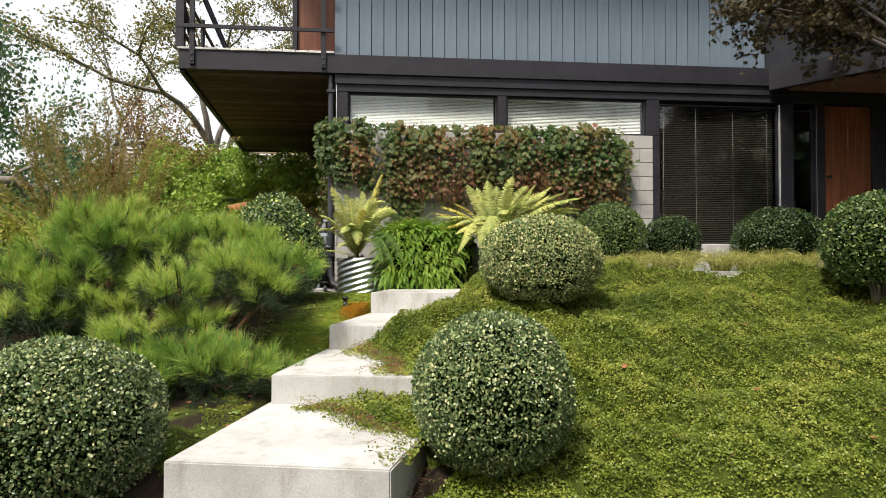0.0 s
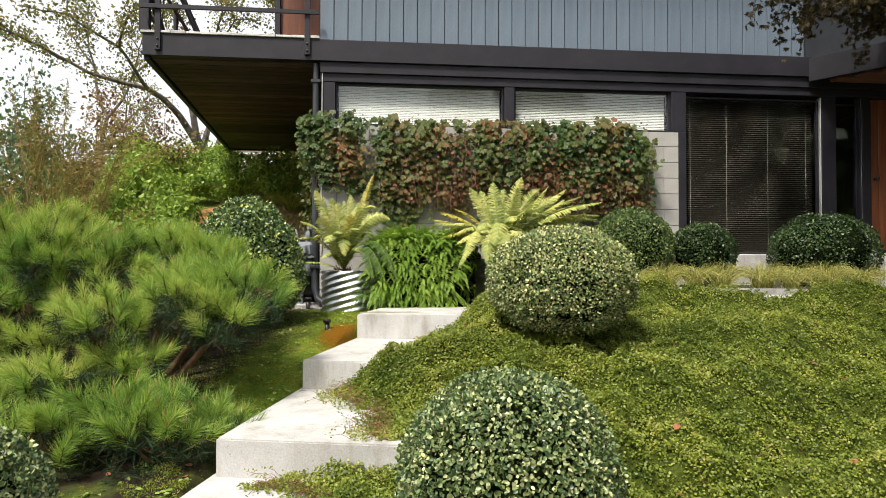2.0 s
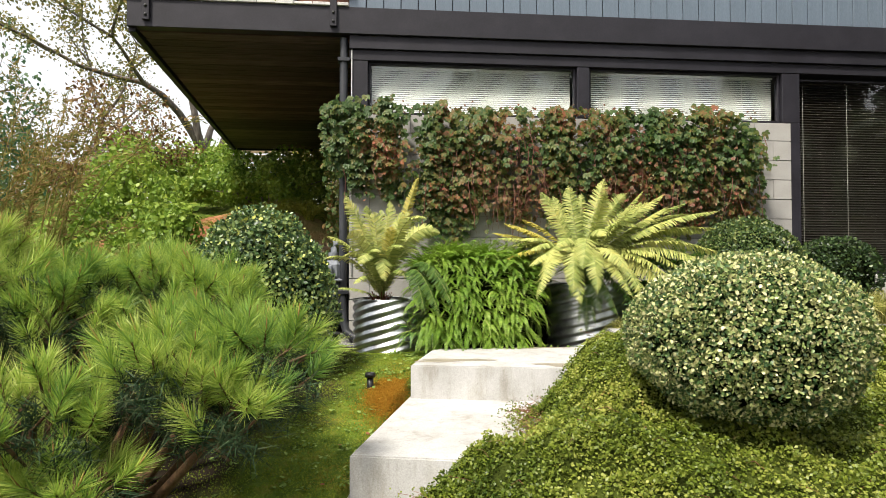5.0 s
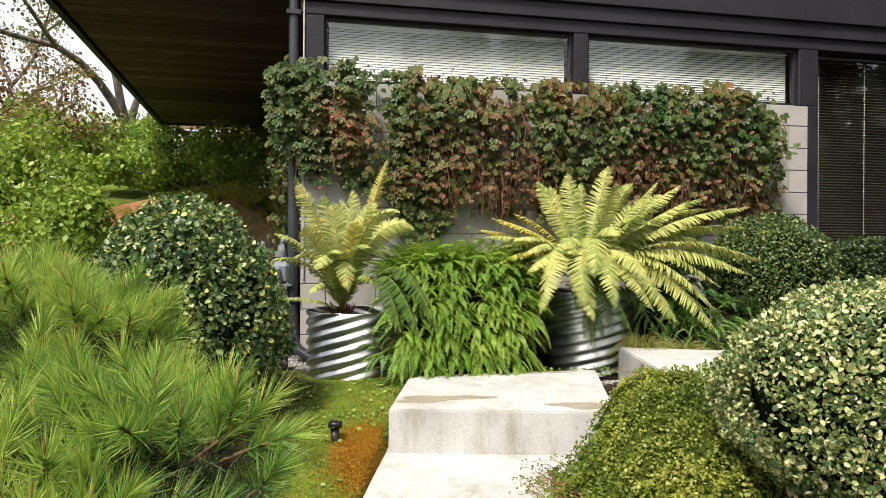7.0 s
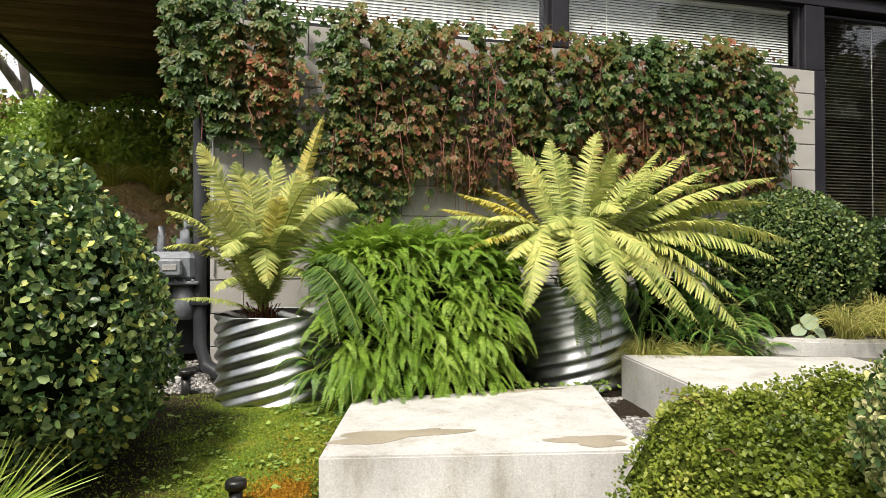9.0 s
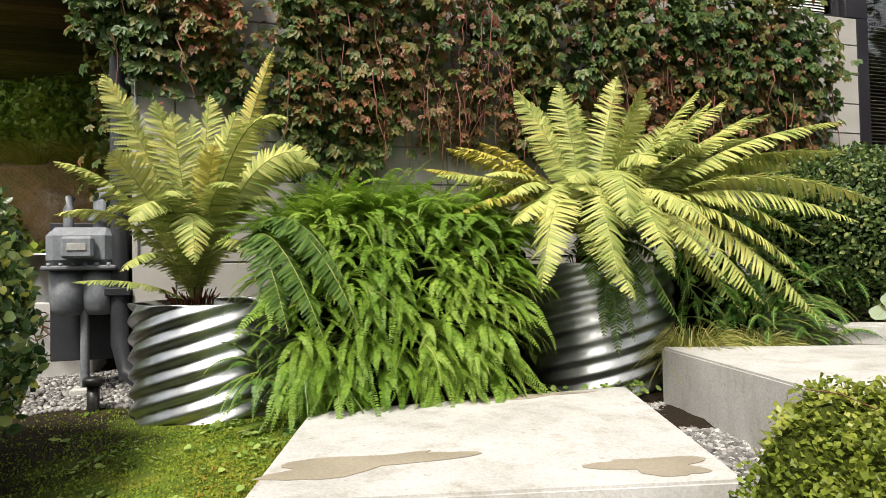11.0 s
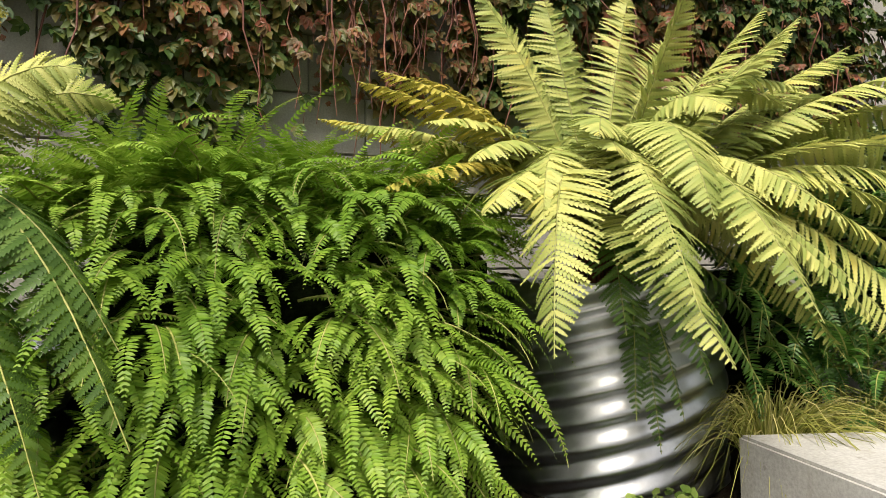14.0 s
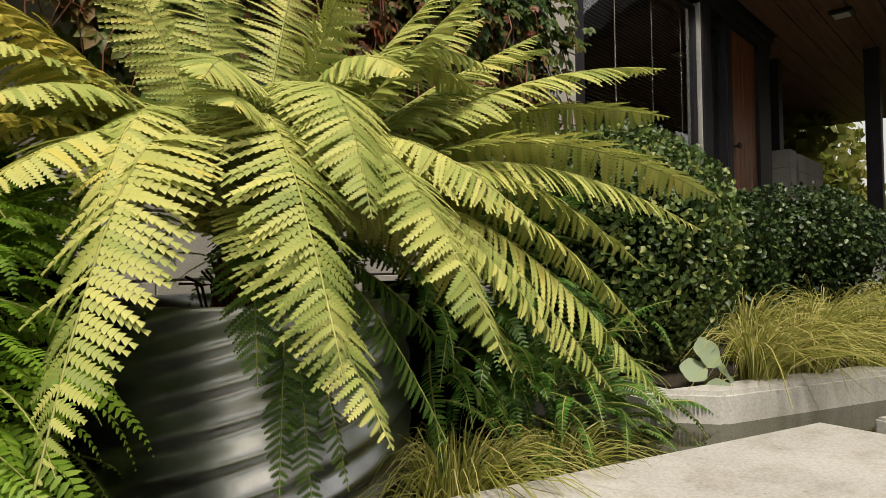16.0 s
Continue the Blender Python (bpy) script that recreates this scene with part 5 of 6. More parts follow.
v, f = join_arrays(items)
raw("crown", v, f, M_RUST, fern_a, "rust-brown shaggy crown")
raw("crown", v, f, M_RUST, fern_b, "rust-brown shaggy crown")


def sword_fern(x, y, z, rx, ry, top, count, material, label, low=0.0, size=1.0):
    """A mound of narrow arching fronds that drape down its front and sides."""
    p = thing("sword_fern", x, y, z, label, "fern", "sword ferns")
    rest = []
    for i in range(count):
        ax = rng.uniform(-1, 1)
        t = rng.random()
        if i % 2:
            # the front face: bases step up and back
            h = low + (1 - low) * t
            ay = -1 + 0.55 * h ** 2
            az = -90 + 26 * ax + rng.uniform(-58, 58)
            lift = rng.uniform(-45, 20) if h < 0.5 else rng.uniform(-10, 50)
            bend = 76 + lift + rng.uniform(-26, 6)
        else:
            # the crown
            ay = rng.uniform(-0.6, 1.0)
            h = 0.92 + 0.10 * rng.random()
            az = -90 + 45 * ax + rng.uniform(-70, 70)
            lift = rng.uniform(20, 75)
            bend = rng.uniform(50, 105)
        h *= 1 - 0.14 * abs(ax) ** 3
        ln = rng.uniform(0.18, 0.36) * size
        frond(p, (rx * ax * (0.95 + 0.3 * h) + 0.07 * h - 0.04, ry * ay, top * h - 0.05), az, lift, bend, ln, rng.uniform(0.019, 0.031) * size, material, 30, PINNA_SMALL, 0.03, rng.uniform(-25, 25), 0.14, rng.uniform(-35, 35), 1.0, 3.4, None if i < 260 else rest)
    if rest:
        v, f = join_arrays(rest)
        raw("frond_mass", v, f, material, p)["kind"] = "stuff"
    return p


# added near-black boxes stand in for the shade deep inside the fern
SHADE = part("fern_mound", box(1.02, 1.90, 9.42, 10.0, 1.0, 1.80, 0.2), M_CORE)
tagged(SHADE, "near-black box standing in for shade inside the sword fern mass", "fern")
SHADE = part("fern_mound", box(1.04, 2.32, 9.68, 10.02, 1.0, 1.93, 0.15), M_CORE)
tagged(SHADE, "near-black box standing in for shade between the sword fern and the wall", "fern")
sword_fern(1.45, 9.52, 1.12, 0.43, 0.44, 0.89, 1500, L_SWORD, "bright green sword fern mass spilling over the landing", 0.22)
sword_fern(1.00, 9.22, 1.08, 0.15, 0.16, 0.34, 50, L_SWORDDARK, "low fern in a shaded deep green at the foot of the pot", 0.1, 0.9)
sword_fern(3.42, 9.58, 1.12, 0.46, 0.34, 0.82, 380, L_SWORDDARK, "sword fern in a shaded deep green before the block wall", 0.15, 1.35)
# one more added box, dark in place of shade among these fronds
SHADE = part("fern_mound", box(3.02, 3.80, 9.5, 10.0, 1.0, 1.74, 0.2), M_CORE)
tagged(SHADE, "near-black box standing in for shade inside the deep green fern", "fern")
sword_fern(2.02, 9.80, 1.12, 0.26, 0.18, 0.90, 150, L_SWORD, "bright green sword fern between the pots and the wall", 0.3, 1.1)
sword_fern(3.30, 9.10, 1.16, 0.22, 0.16, 0.36, 75, L_SWORDDARK, "sword fern in a shaded deep green at the water channel", 0.2)


# ---- plants: creeper on the wall ----
def creeper():
    p = thing("wall_creeper", 2.4, 10.0, 2.3, "five-leaved creeper turning red, hanging over the block wall", "climbing plant")
    p.location = (0, 0, 0)
    leaf5 = []
    for j, a in enumerate((-75, -36, 0, 36, 75)):
        ln = (0.62, 0.88, 1.0, 0.88, 0.62)[j]
        tv = OVAL[0] * np.array([ln * 0.85, ln, ln])
        ca, sa = math.cos(radians(a)), math.sin(radians(a))
        leaf5.append((np.stack([tv[:, 0] * ca + tv[:, 1] * sa, -tv[:, 0] * sa + tv[:, 1] * ca, tv[:, 2] - 0.12 * (tv[:, 0] ** 2 + tv[:, 1] ** 2)], axis=1), OVAL[1]))
    tmpl = join_arrays(leaf5)
    strands = 230
    sx = np.sort(rng.uniform(0.02, 4.66, strands))
    hang = np.interp(sx, [0.0, 0.3, 0.5, 0.75, 1.0, 1.25, 1.5, 1.75, 2.0, 2.3, 2.55, 2.8, 3.1, 3.4, 3.7, 4.0, 4.3, 4.6, 4.8], [2.95, 2.72, 2.70, 2.64, 2.40, 2.10, 2.35, 2.5, 2.30, 2.42, 2.32, 2.55, 2.5, 2.38, 2.26, 2.42, 2.34, 2.40, 2.55])
    hang = hang + rng.normal(0, 0.085, strands)
    topz = 3.50 + 0.05 * wave(sx * 5, sx, 16) - 0.22 * step(sx, 4.3, 4.68) + np.abs(rng.normal(0, 0.04, strands))
    deep = rng.uniform(0.02, 0.22, strands)
    per = 27
    k = strands * per
    sid = np.repeat(np.arange(strands), per)
    u = rng.random(k) ** 0.92
    z = hang[sid] + (topz - hang)[sid] * u
    x = np.clip(sx[sid] + 0.05 * rng.normal(size=k), 0.0, 4.74)
    y = WY - 0.02 - (0.06 * rng.random(k) + deep[sid] + 0.06 * np.clip(wave(x * 6, z * 6, 27), -0.4, 1.3)) * (0.35 + 0.65 * np.sin(np.clip(u, 0.05, 1) * 2.2))
    pos = np.stack([x, y, z], axis=1)
    out = np.stack([0.5 * rng.normal(size=k), -0.8 + 0 * x, 0.65 + 0.4 * rng.normal(size=k)], axis=1)
    tip = np.stack([0.6 * rng.normal(size=k), -0.45 + 0 * x, -0.8 + 0.25 * rng.normal(size=k)], axis=1)
    rot = frames_from(tip, out)
    s = rng.uniform(0.044, 0.078, k)
    near = np.argsort(np.abs(x - 1.9) + 1.2 * np.abs(z - 2.5))[:260]
    rest = np.setdiff1d(np.arange(k), near)
    v, f = scatter(tmpl, pos[rest], rot[rest], s[rest])
    raw("foliage", v, f, L_VINE, p)["kind"] = "stuff"
    for i in near:
        v, f = scatter(tmpl, pos[i:i + 1], rot[i:i + 1], s[i:i + 1])
        raw("leaf", v, f, L_VINE, p)
    for i in range(130):
        x0 = rng.choice([rng.uniform(0.15, 4.7), rng.normal(1.9, 0.35), rng.normal(3.6, 0.4)])
        z0 = rng.uniform(2.7, 3.4)
        ln = rng.uniform(0.3, 0.75)
        c = [(x0, WY - rng.uniform(0.12, 0.25), z0)]
        for j in range(6):
            q = c[-1]
            c.append((q[0] + rng.normal(0, 0.022), min(WY - 0.02, q[1] + rng.normal(0, 0.02)), q[2] - ln / 6))
        tube("tendril", c, [0.004, 0.004, 0.0035, 0.003, 0.0025, 0.002, 0.0012], M_STEM, p, "", 5)
    # reddened leaves that hang along the bare tendrils
    k4 = 420
    x4 = np.where(rng.random(k4) < 0.55, rng.normal(1.9, 0.45, k4), rng.normal(3.6, 0.45, k4))
    x4 = np.round(np.clip(x4, 0.3, 4.6) / 0.11) * 0.11 + 0.025 * rng.normal(size=k4)
    pos4 = np.stack([x4, WY - rng.uniform(0.16, 0.28, k4), rng.uniform(2.45, 3.35, k4)], axis=1)
    v, f = scatter(tmpl, pos4, frames_from(rand_dir(k4) + np.array([0, -0.4, -1.0]), rand_dir(k4) + np.array([0, -1.2, 0.6])), rng.uniform(0.03, 0.055, k4))
    raw("red_foliage", v, f, L_VINERED, p, "reddened hanging leaves")["kind"] = "stuff"
    # small young leaves on the tendrils and above the sill
    k2 = 700
    x2 = rng.uniform(0.4, 4.6, k2)
    up = rng.random(k2) < 0.4
    z2 = np.where(up, 3.46 + np.abs(rng.normal(0, 0.05, k2)), rng.uniform(2.35, 3.1, k2))
    pos2 = np.stack([x2, WY - 0.06 - 0.12 * rng.random(k2), z2], axis=1)
    v, f = scatter(tmpl, pos2, frames_from(rand_dir(k2), rand_dir(k2) + np.array([0, -1, 0.5])), rng.uniform(0.016, 0.03, k2))
    raw("young_leaves", v, f, L_VINERED, p, "reddish young leaves")["kind"] = "stuff"
    # hanging strands round the corner of the house
    k3 = 500
    pos3 = np.stack([rng.uniform(-0.02, 0.24, k3), rng.uniform(10.2, 11.2, k3), rng.uniform(1.9, 3.5, k3)], axis=1)
    v, f = scatter(tmpl, pos3, frames_from(rand_dir(k3) + np.array([0, 0, -0.8]), rand_dir(k3) + np.array([-1, -0.5, 0.5])), rng.uniform(0.04, 0.07, k3))
    raw("side_foliage", v, f, L_VINE, p)["kind"] = "stuff"


L_VINERED = leaf_mat("young_creeper_leaf", [(0.0, (0.08, 0.07, 0.022)), (0.5, (0.15, 0.080, 0.034)), (1.0, (0.26, 0.080, 0.045))], 0.45, 0.3, 0.4)
creeper()


# ---- plants: sedge tufts ----
def sedge(x, y, z, r, height, count, label, sweep=(0.0, -0.5), material=None):
    p = thing("sedge_tuft", x, y, z, label, "grass", "sedge tufts")
    vs, fs, o = [], [], 0
    n = 7
    for i in range(count):
        a = rng.uniform(0, 6.28)
        b0 = np.array([r * 0.2 * rng.random() * math.cos(a), r * 0.2 * rng.random() * math.sin(a), 0])
        lean = rng.uniform(0.3, 1.25)
        h = height * rng.uniform(0.65, 1.1)
        d = np.array([math.cos(a) + sweep[0], math.sin(a) + sweep[1], 0]) * lean * r
        t = np.linspace(0, 1, n)
        c = b0 + d[None] * (t ** 1.5)[:, None] + np.array([0, 0, 1]) * (h * (1.9 * t - (0.9 + 0.7 * lean) * t ** 2.2))[:, None]
        w = 0.0028 * (1 - 0.9 * t) + 0.0002
        sd = np.cross(np.gradient(c, axis=0), np.array([rng.normal(), rng.normal(), 1.0]))
        sd /= np.linalg.norm(sd, axis=1)[:, None] + 1e-9
        v = np.concatenate([c - sd * w[:, None], c + sd * w[:, None]])
        j = np.arange(n - 1)
        vs.append(v)
        fs.append(np.stack([j, j + 1, j + 1 + n, j + n], axis=1) + o)
        o += len(v)
    per = len(vs) // 6 + 1
    for q in range(0, len(vs), per):
        off = sum(len(v) for v in vs[:q])
        raw("blade_clump", np.concatenate(vs[q:q + per]), np.concatenate(fs[q:q + per]) - off, material or L_GRASS, p)
    return p


for x, back, h in [(3.98, 0.2, 0.36), (4.22, 0.22, 0.42), (4.5, 0.2, 0.44), (4.8, 0.24, 0.46), (5.1, 0.2, 0.46), (5.4, 0.24, 0.44), (5.7, 0.2, 0.46), (6.0, 0.24, 0.44), (6.4, 0.3, 0.46), (6.9, 0.3, 0.44), (4.4, 0.55, 0.46), (4.9, 0.6, 0.48), (5.4, 0.65, 0.48), (5.9, 0.7, 0.48), (7.4, 0.3, 0.44)]:
    sedge(x, max(8.75 - 0.445 * (x - 3.68), 7.4) + back - 0.06, 1.39, 0.36, h * 0.78, 240, "golden variegated sedge tuft drooping over the kerb", (-0.1, -0.5))
sedge(2.80, 9.06, 1.15, 0.32, 0.34, 420, "golden sedge tuft behind the slab step", (0.2, -0.3))
sedge(3.08, 8.98, 1.15, 0.30, 0.30, 320, "golden sedge tuft behind the slab step", (0.2, -0.3))


# ---- background trees and shrubs ----
def tree(name, x, y, z, height, crown, leaf, material, label, leaves, lean=0.0, seed=1, trunk=0.16, low=0.35, droop=0.0, clump=0.35):
    """A tapered trunk, forking limbs and a loose crown of single leaves in clumps."""
    g = np.random.default_rng(seed)
    p = thing(name, x, y, z, label, "tree", "garden trees")
    limbs, tips = [], []

    def grow(p0, d, ln, r, depth):
        pts = [np.array(p0)]
        for i in range(4):
            d = d + g.normal(0, 0.16, 3)
            d[2] -= droop * 0.15
            d /= np.linalg.norm(d)
            pts.append(pts[-1] + d * ln / 4)
        limbs.append(tube_arrays(pts, np.linspace(r, r * 0.6, 5), 6 if depth < 2 else 4))
        if depth >= 2:
            tips.extend(pts[2:])
        if depth < 4:
            for i in range(2 if depth else 4):
                a = g.uniform(0, 6.28)
                nd = d * 0.75 + np.array([math.cos(a), math.sin(a), g.uniform(-0.15, 0.5)]) * g.uniform(0.5, 0.9)
                nd /= np.linalg.norm(nd)
                grow(pts[-1] if i < 2 else pts[g.integers(2, 5)], nd, ln * g.uniform(0.6, 0.85), r * 0.58, depth + 1)

    grow((0, 0, -0.5), np.array([lean, 0.0, 1.0]), height * low, trunk, 0)
    v, f = join_arrays(limbs)
    sc = crown / max(0.1, np.abs(np.array(tips)[:, :2]).max())
    v = v * np.array([sc, sc, 1]) if sc < 1 else v
    raw("trunk", v, f, M_BARK, p, "", True)
    tips = np.array(tips) * (np.array([sc, sc, 1]) if sc < 1 else 1)
    pick = g.integers(0, len(tips), leaves)
    pos = tips[pick] + g.normal(0, clump, (leaves, 3)) * np.array([1, 1, 0.7])
    if droop:
        pos[:, 2] -= np.abs(g.normal(0, droop, leaves))
    d = g.normal(size=(leaves, 3)) - np.array([0, 0, 0.5 + droop])
    rot = frames_from(d, g.normal(size=(leaves, 3)))
    s = leaf * g.uniform(0.6, 1.3, leaves)
    v, f = scatter(DIAMOND, pos, rot, s, s * 1.15)
    raw("crown", v, f, material, p)
    return p


def shrub(name, x, y, z, rx, ry, rz, leaves, leaf, material, label, seed=1, category="shrub"):
    g = np.random.default_rng(seed)
    p = thing(name, x, y, z, label, category, "background shrubs")
    k = 26
    cl = g.normal(size=(k, 3))
    cl /= np.linalg.norm(cl, axis=1)[:, None]
    cl *= g.uniform(0.40, 0.95, k)[:, None]
    cl[:, 2] = np.abs(cl[:, 2])
    d = g.normal(size=(leaves, 3))
    d /= np.linalg.norm(d, axis=1)[:, None]
    pick = g.integers(0, k, leaves)
    pos = (cl[pick] + d * g.uniform(0.14, 0.36, k)[pick][:, None] * g.uniform(0.55, 1.0, leaves)[:, None]) * np.array([rx, ry, rz])
    out = d + 0.8 * g.normal(size=(leaves, 3))
    rot = frames_from(np.cross(out, g.normal(size=(leaves, 3))) - np.array([0, 0, 0.4]), out)
    s = leaf * g.uniform(0.6, 1.3, leaves)
    v, f = scatter(DIAMOND, pos, rot, s, s * 1.15)
    raw("foliage", v, f, material, p)
    items = []
    for i in range(8):
        items.append(tube_arrays([(0, 0, -0.3), cl[i] * 0.4 * np.array([rx, ry, rz]), cl[i] * np.array([rx, ry, rz])], [0.03, 0.02, 0.006], 5))
    v, f = join_arrays(items)
    raw("stem", v, f, M_BARK, p)
    return p


tree("oak_tree", -4.2, 21, 2.5, 12, 5.0, 0.088, L_OAK, "tall open oak with sparse grey-green leaves", 10000, 0.05, 11, 0.20, 0.26, 0.0, 0.19)
tree("oak_tree", -1.0, 25, 2.5, 12, 6.0, 0.092, L_OAK, "tall open oak with crooked grey limbs", 10000, -0.06, 12, 0.22, 0.30, 0.0, 0.20)
tree("oak_tree", -8.5, 26, 1.5, 12, 6.0, 0.10, L_OAK, "tall open oak behind the garden", 9000, 0.0, 14, 0.22, 0.30, 0.0, 0.21)
tree("weeping_tree", -6.6, 12.5, 0.8, 9, 2.6, 0.085, L_BIRCH, "weeping tree with hanging blue-green leaves", 13000, 0.02, 21, 0.16, 0.36, 0.8, 0.25)
tree("purple_tree", -12.5, 24, 0.8, 5.2, 3.0, 0.14, L_PURPLE, "distant tree with dark purple leaves", 9000, 0, 31, 0.2, 0.36, 0.0, 0.45)


def maple(x, y, z):
    p = thing("maple_tree", x, y, z, "bronze-leaved maple reaching over the porch", "tree", "garden trees")
    p.location = (0, 0, 0)
    g = np.random.default_rng(44)
    root = np.array([x, y, z])
    fork = root + np.array([-0.1, 0.2, 2.2])
    limbs = [tube_arrays([root + (0, 0, -0.4), root + (0.05, 0, 0.9), fork], [0.11, 0.09, 0.07], 10)]
    pos = []
    for ex, ey, ez in [(5.5, 8.8, 5.0), (5.9, 9.1, 5.0), (6.2, 8.6, 4.72), (6.5, 9.0, 4.85), (6.8, 8.7, 4.62), (7.1, 8.9, 5.0), (6.0, 8.5, 5.3), (7.3, 8.3, 4.7), (6.7, 7.9, 5.2), (8.2, 7.6, 4.9), (7.5, 6.3, 4.6), (8.6, 6.6, 4.8), (6.6, 9.3, 5.4), (5.6, 9.2, 5.4)]:
        e = np.array([ex, ey, ez])
        mid = fork * 0.5 + e * 0.5 + np.array([0, 0, 0.55])
        t = np.linspace(0, 1, 9)[:, None]
        c = (1 - t) ** 2 * fork + 2 * t * (1 - t) * mid + t ** 2 * e
        limbs.append(tube_arrays(c, np.linspace(0.035, 0.005, 9), 6))
        for q in range(16):
            s = g.uniform(0.5, 1.0)
            b0 = (1 - s) ** 2 * fork + 2 * s * (1 - s) * mid + s ** 2 * e
            tip = b0 + g.normal(0, 0.22, 3) + np.array([-0.10, 0, -0.10])
            limbs.append(tube_arrays([b0, b0 * 0.5 + tip * 0.5 + (0, 0, 0.03), tip], [0.005, 0.003, 0.0015], 4))
            for w in range(30):
                pos.append(b0 + (tip - b0) * g.uniform(0.25, 1.1) + g.normal(0, 0.045, 3))
    v, f = join_arrays(limbs)
    raw("trunk", v, f, M_DARKBARK, p, "", True)
    pos = np.array(pos)
    k = len(pos)
    lobes = []
    for ang, ln in ((-70, 0.7), (-35, 0.9), (0, 1.0), (35, 0.9), (70, 0.7)):
        tv = OVAL[0] * np.array([ln * 0.55, ln, ln])
        ca, sa = math.cos(radians(ang)), math.sin(radians(ang))
        lobes.append((np.stack([tv[:, 0] * ca + tv[:, 1] * sa, -tv[:, 0] * sa + tv[:, 1] * ca, tv[:, 2]], axis=1), OVAL[1]))
    v, f = scatter(join_arrays(lobes), pos, frames_from(g.normal(size=(k, 3)) + np.array([0, 0, -0.7]), g.normal(size=(k, 3)) + np.array([0, 0, 1.0])), g.uniform(0.045, 0.07, k))
    raw("crown", v, f, L_MAPLE, p)


maple(7.7, 7.2, 1.3)
tree("russet_tree", -4.6, 15.5, 1.5, 4.6, 1.7, 0.075, L_RUSSET, "small russet-leaved tree behind the tall grass", 2600, 0.0, 33, 0.07, 0.34, 0.0, 0.17)
tree("oak_tree", 15.5, 14.5, 1.0, 7, 3.8, 0.13, L_SHRUB, "leafy green tree beyond the porch", 14000, 0, 42, 0.2, 0.25, 0.0, 0.5)
shrub("shrub", -1.3, 14.2, 3.0, 1.6, 1.0, 1.0, 11000, 0.07, L_SHRUB, "light green leafy shrub on the rocky mound", 51)
shrub("shrub", -3.0, 12.2, 1.7, 1.3, 1.1, 1.8, 12000, 0.07, L_SHRUB, "light green leafy shrub in the garden", 52)
shrub("shrub", -2.0, 11.2, 1.3, 0.9, 0.8, 1.5, 10000, 0.065, L_SHRUB, "pale green leafy shrub behind the tall grass", 62)
shrub("shrub", -0.9, 11.3, 1.4, 0.6, 0.5, 0.8, 4000, 0.06, L_SHRUB, "green leafy plant beside the rock", 63)
shrub("shrub", -5.6, 9.2, 0.6, 1.3, 1.3, 1.9, 10000, 0.06, L_DEEP, "dark green shrub at the garden edge", 53)
shrub("shrub", -5.2, 11.5, 0.8, 1.4, 1.2, 2.3, 10000, 0.06, L_MOUND, "tall golden green shrub at the garden edge", 54)
shrub("shrub", -0.3, 17.2, 3.0, 1.8, 1.2, 2.3, 16000, 0.07, L_MOUND, "yellow-green shrub behind the deck", 55)
shrub("shrub", -3.2, 16.5, 2.9, 2.2, 1.4, 1.7, 15000, 0.075, L_SHRUB, "light green weeping shrub behind the garden", 56)
shrub("shrub", -6.5, 17.0, 1.8, 2.6, 1.8, 2.2, 12000, 0.10, L_TREE, "grey-green bushes in the distance", 57)
shrub("shrub", -3.3, 7.6, 0.5, 1.0, 1.0, 1.5, 9000, 0.05, L_DEEP, "dark green shrub beside the pine", 58)
shrub("shrub", -1.5, 9.6, 1.0, 0.9, 0.8, 1.0, 9000, 0.05, L_SHRUB, "leafy green plants behind the pine", 60)
shrub("shrub", -2.6, 10.2, 1.0, 0.9, 0.8, 1.2, 9000, 0.05, L_TREE, "olive green leafy plants behind the pine", 61)
shrub("shrub", -2.9, 5.0, 0.2, 0.7, 0.7, 0.7, 5000, 0.05, L_MOUND, "yellow green leafy plant at the garden edge", 59)
for i, (x, y, s, h) in enumerate([(-15, 0, 3.5, 4), (-9, -12, 4, 3.5), (3.5, -14, 3.5, 12), (9, -12, 4, 13), (14, -6, 4, 12), (15, 2, 3.5, 7), (13, 6.5, 2.2, 4.5), (13.5, 11.5, 2.2, 5.0), (12.2, 13.5, 1.8, 4.0), (18, 11.5, 2.6, 6.0), (17, 15, 2.6, 6.0), (20, 8.5, 3, 6)]):
    shrub("hedge_shrub", x, y, 0.2, s * 1.3, s, h, 8000 if y < 5 else 9000, 0.62 if y < 5 else 0.24, L_DEEP if y < 5 else L_TREE, "dense green trees and shrubs round the garden", 70 + i)


def far_wood():
    p = thing("far_wood", 0, 0, 0, "distant belt of mixed green trees", "trees", kind="stuff")
    g = np.random.default_rng(90)
    k = 20000
    a = g.uniform(0, 2 * math.pi, k)
    r = g.uniform(46, 62, k)
    h = 3.4 + 1.4 * np.sin(a * 9) + 0.9 * np.sin(a * 23 + 1) + 0.6 * np.sin(a * 51)
    z = h * g.random(k) ** 0.7
    pos = np.stack([r * np.cos(a), 8 + r * np.sin(a), z], axis=1)
    rot = frames_from(g.normal(size=(k, 3)), g.normal(size=(k, 3)))
    v, f = scatter(DIAMOND, pos, rot, g.uniform(0.7, 1.5, k))
    raw("foliage", v, f, L_TREE, p)["kind"] = "stuff"


far_wood()


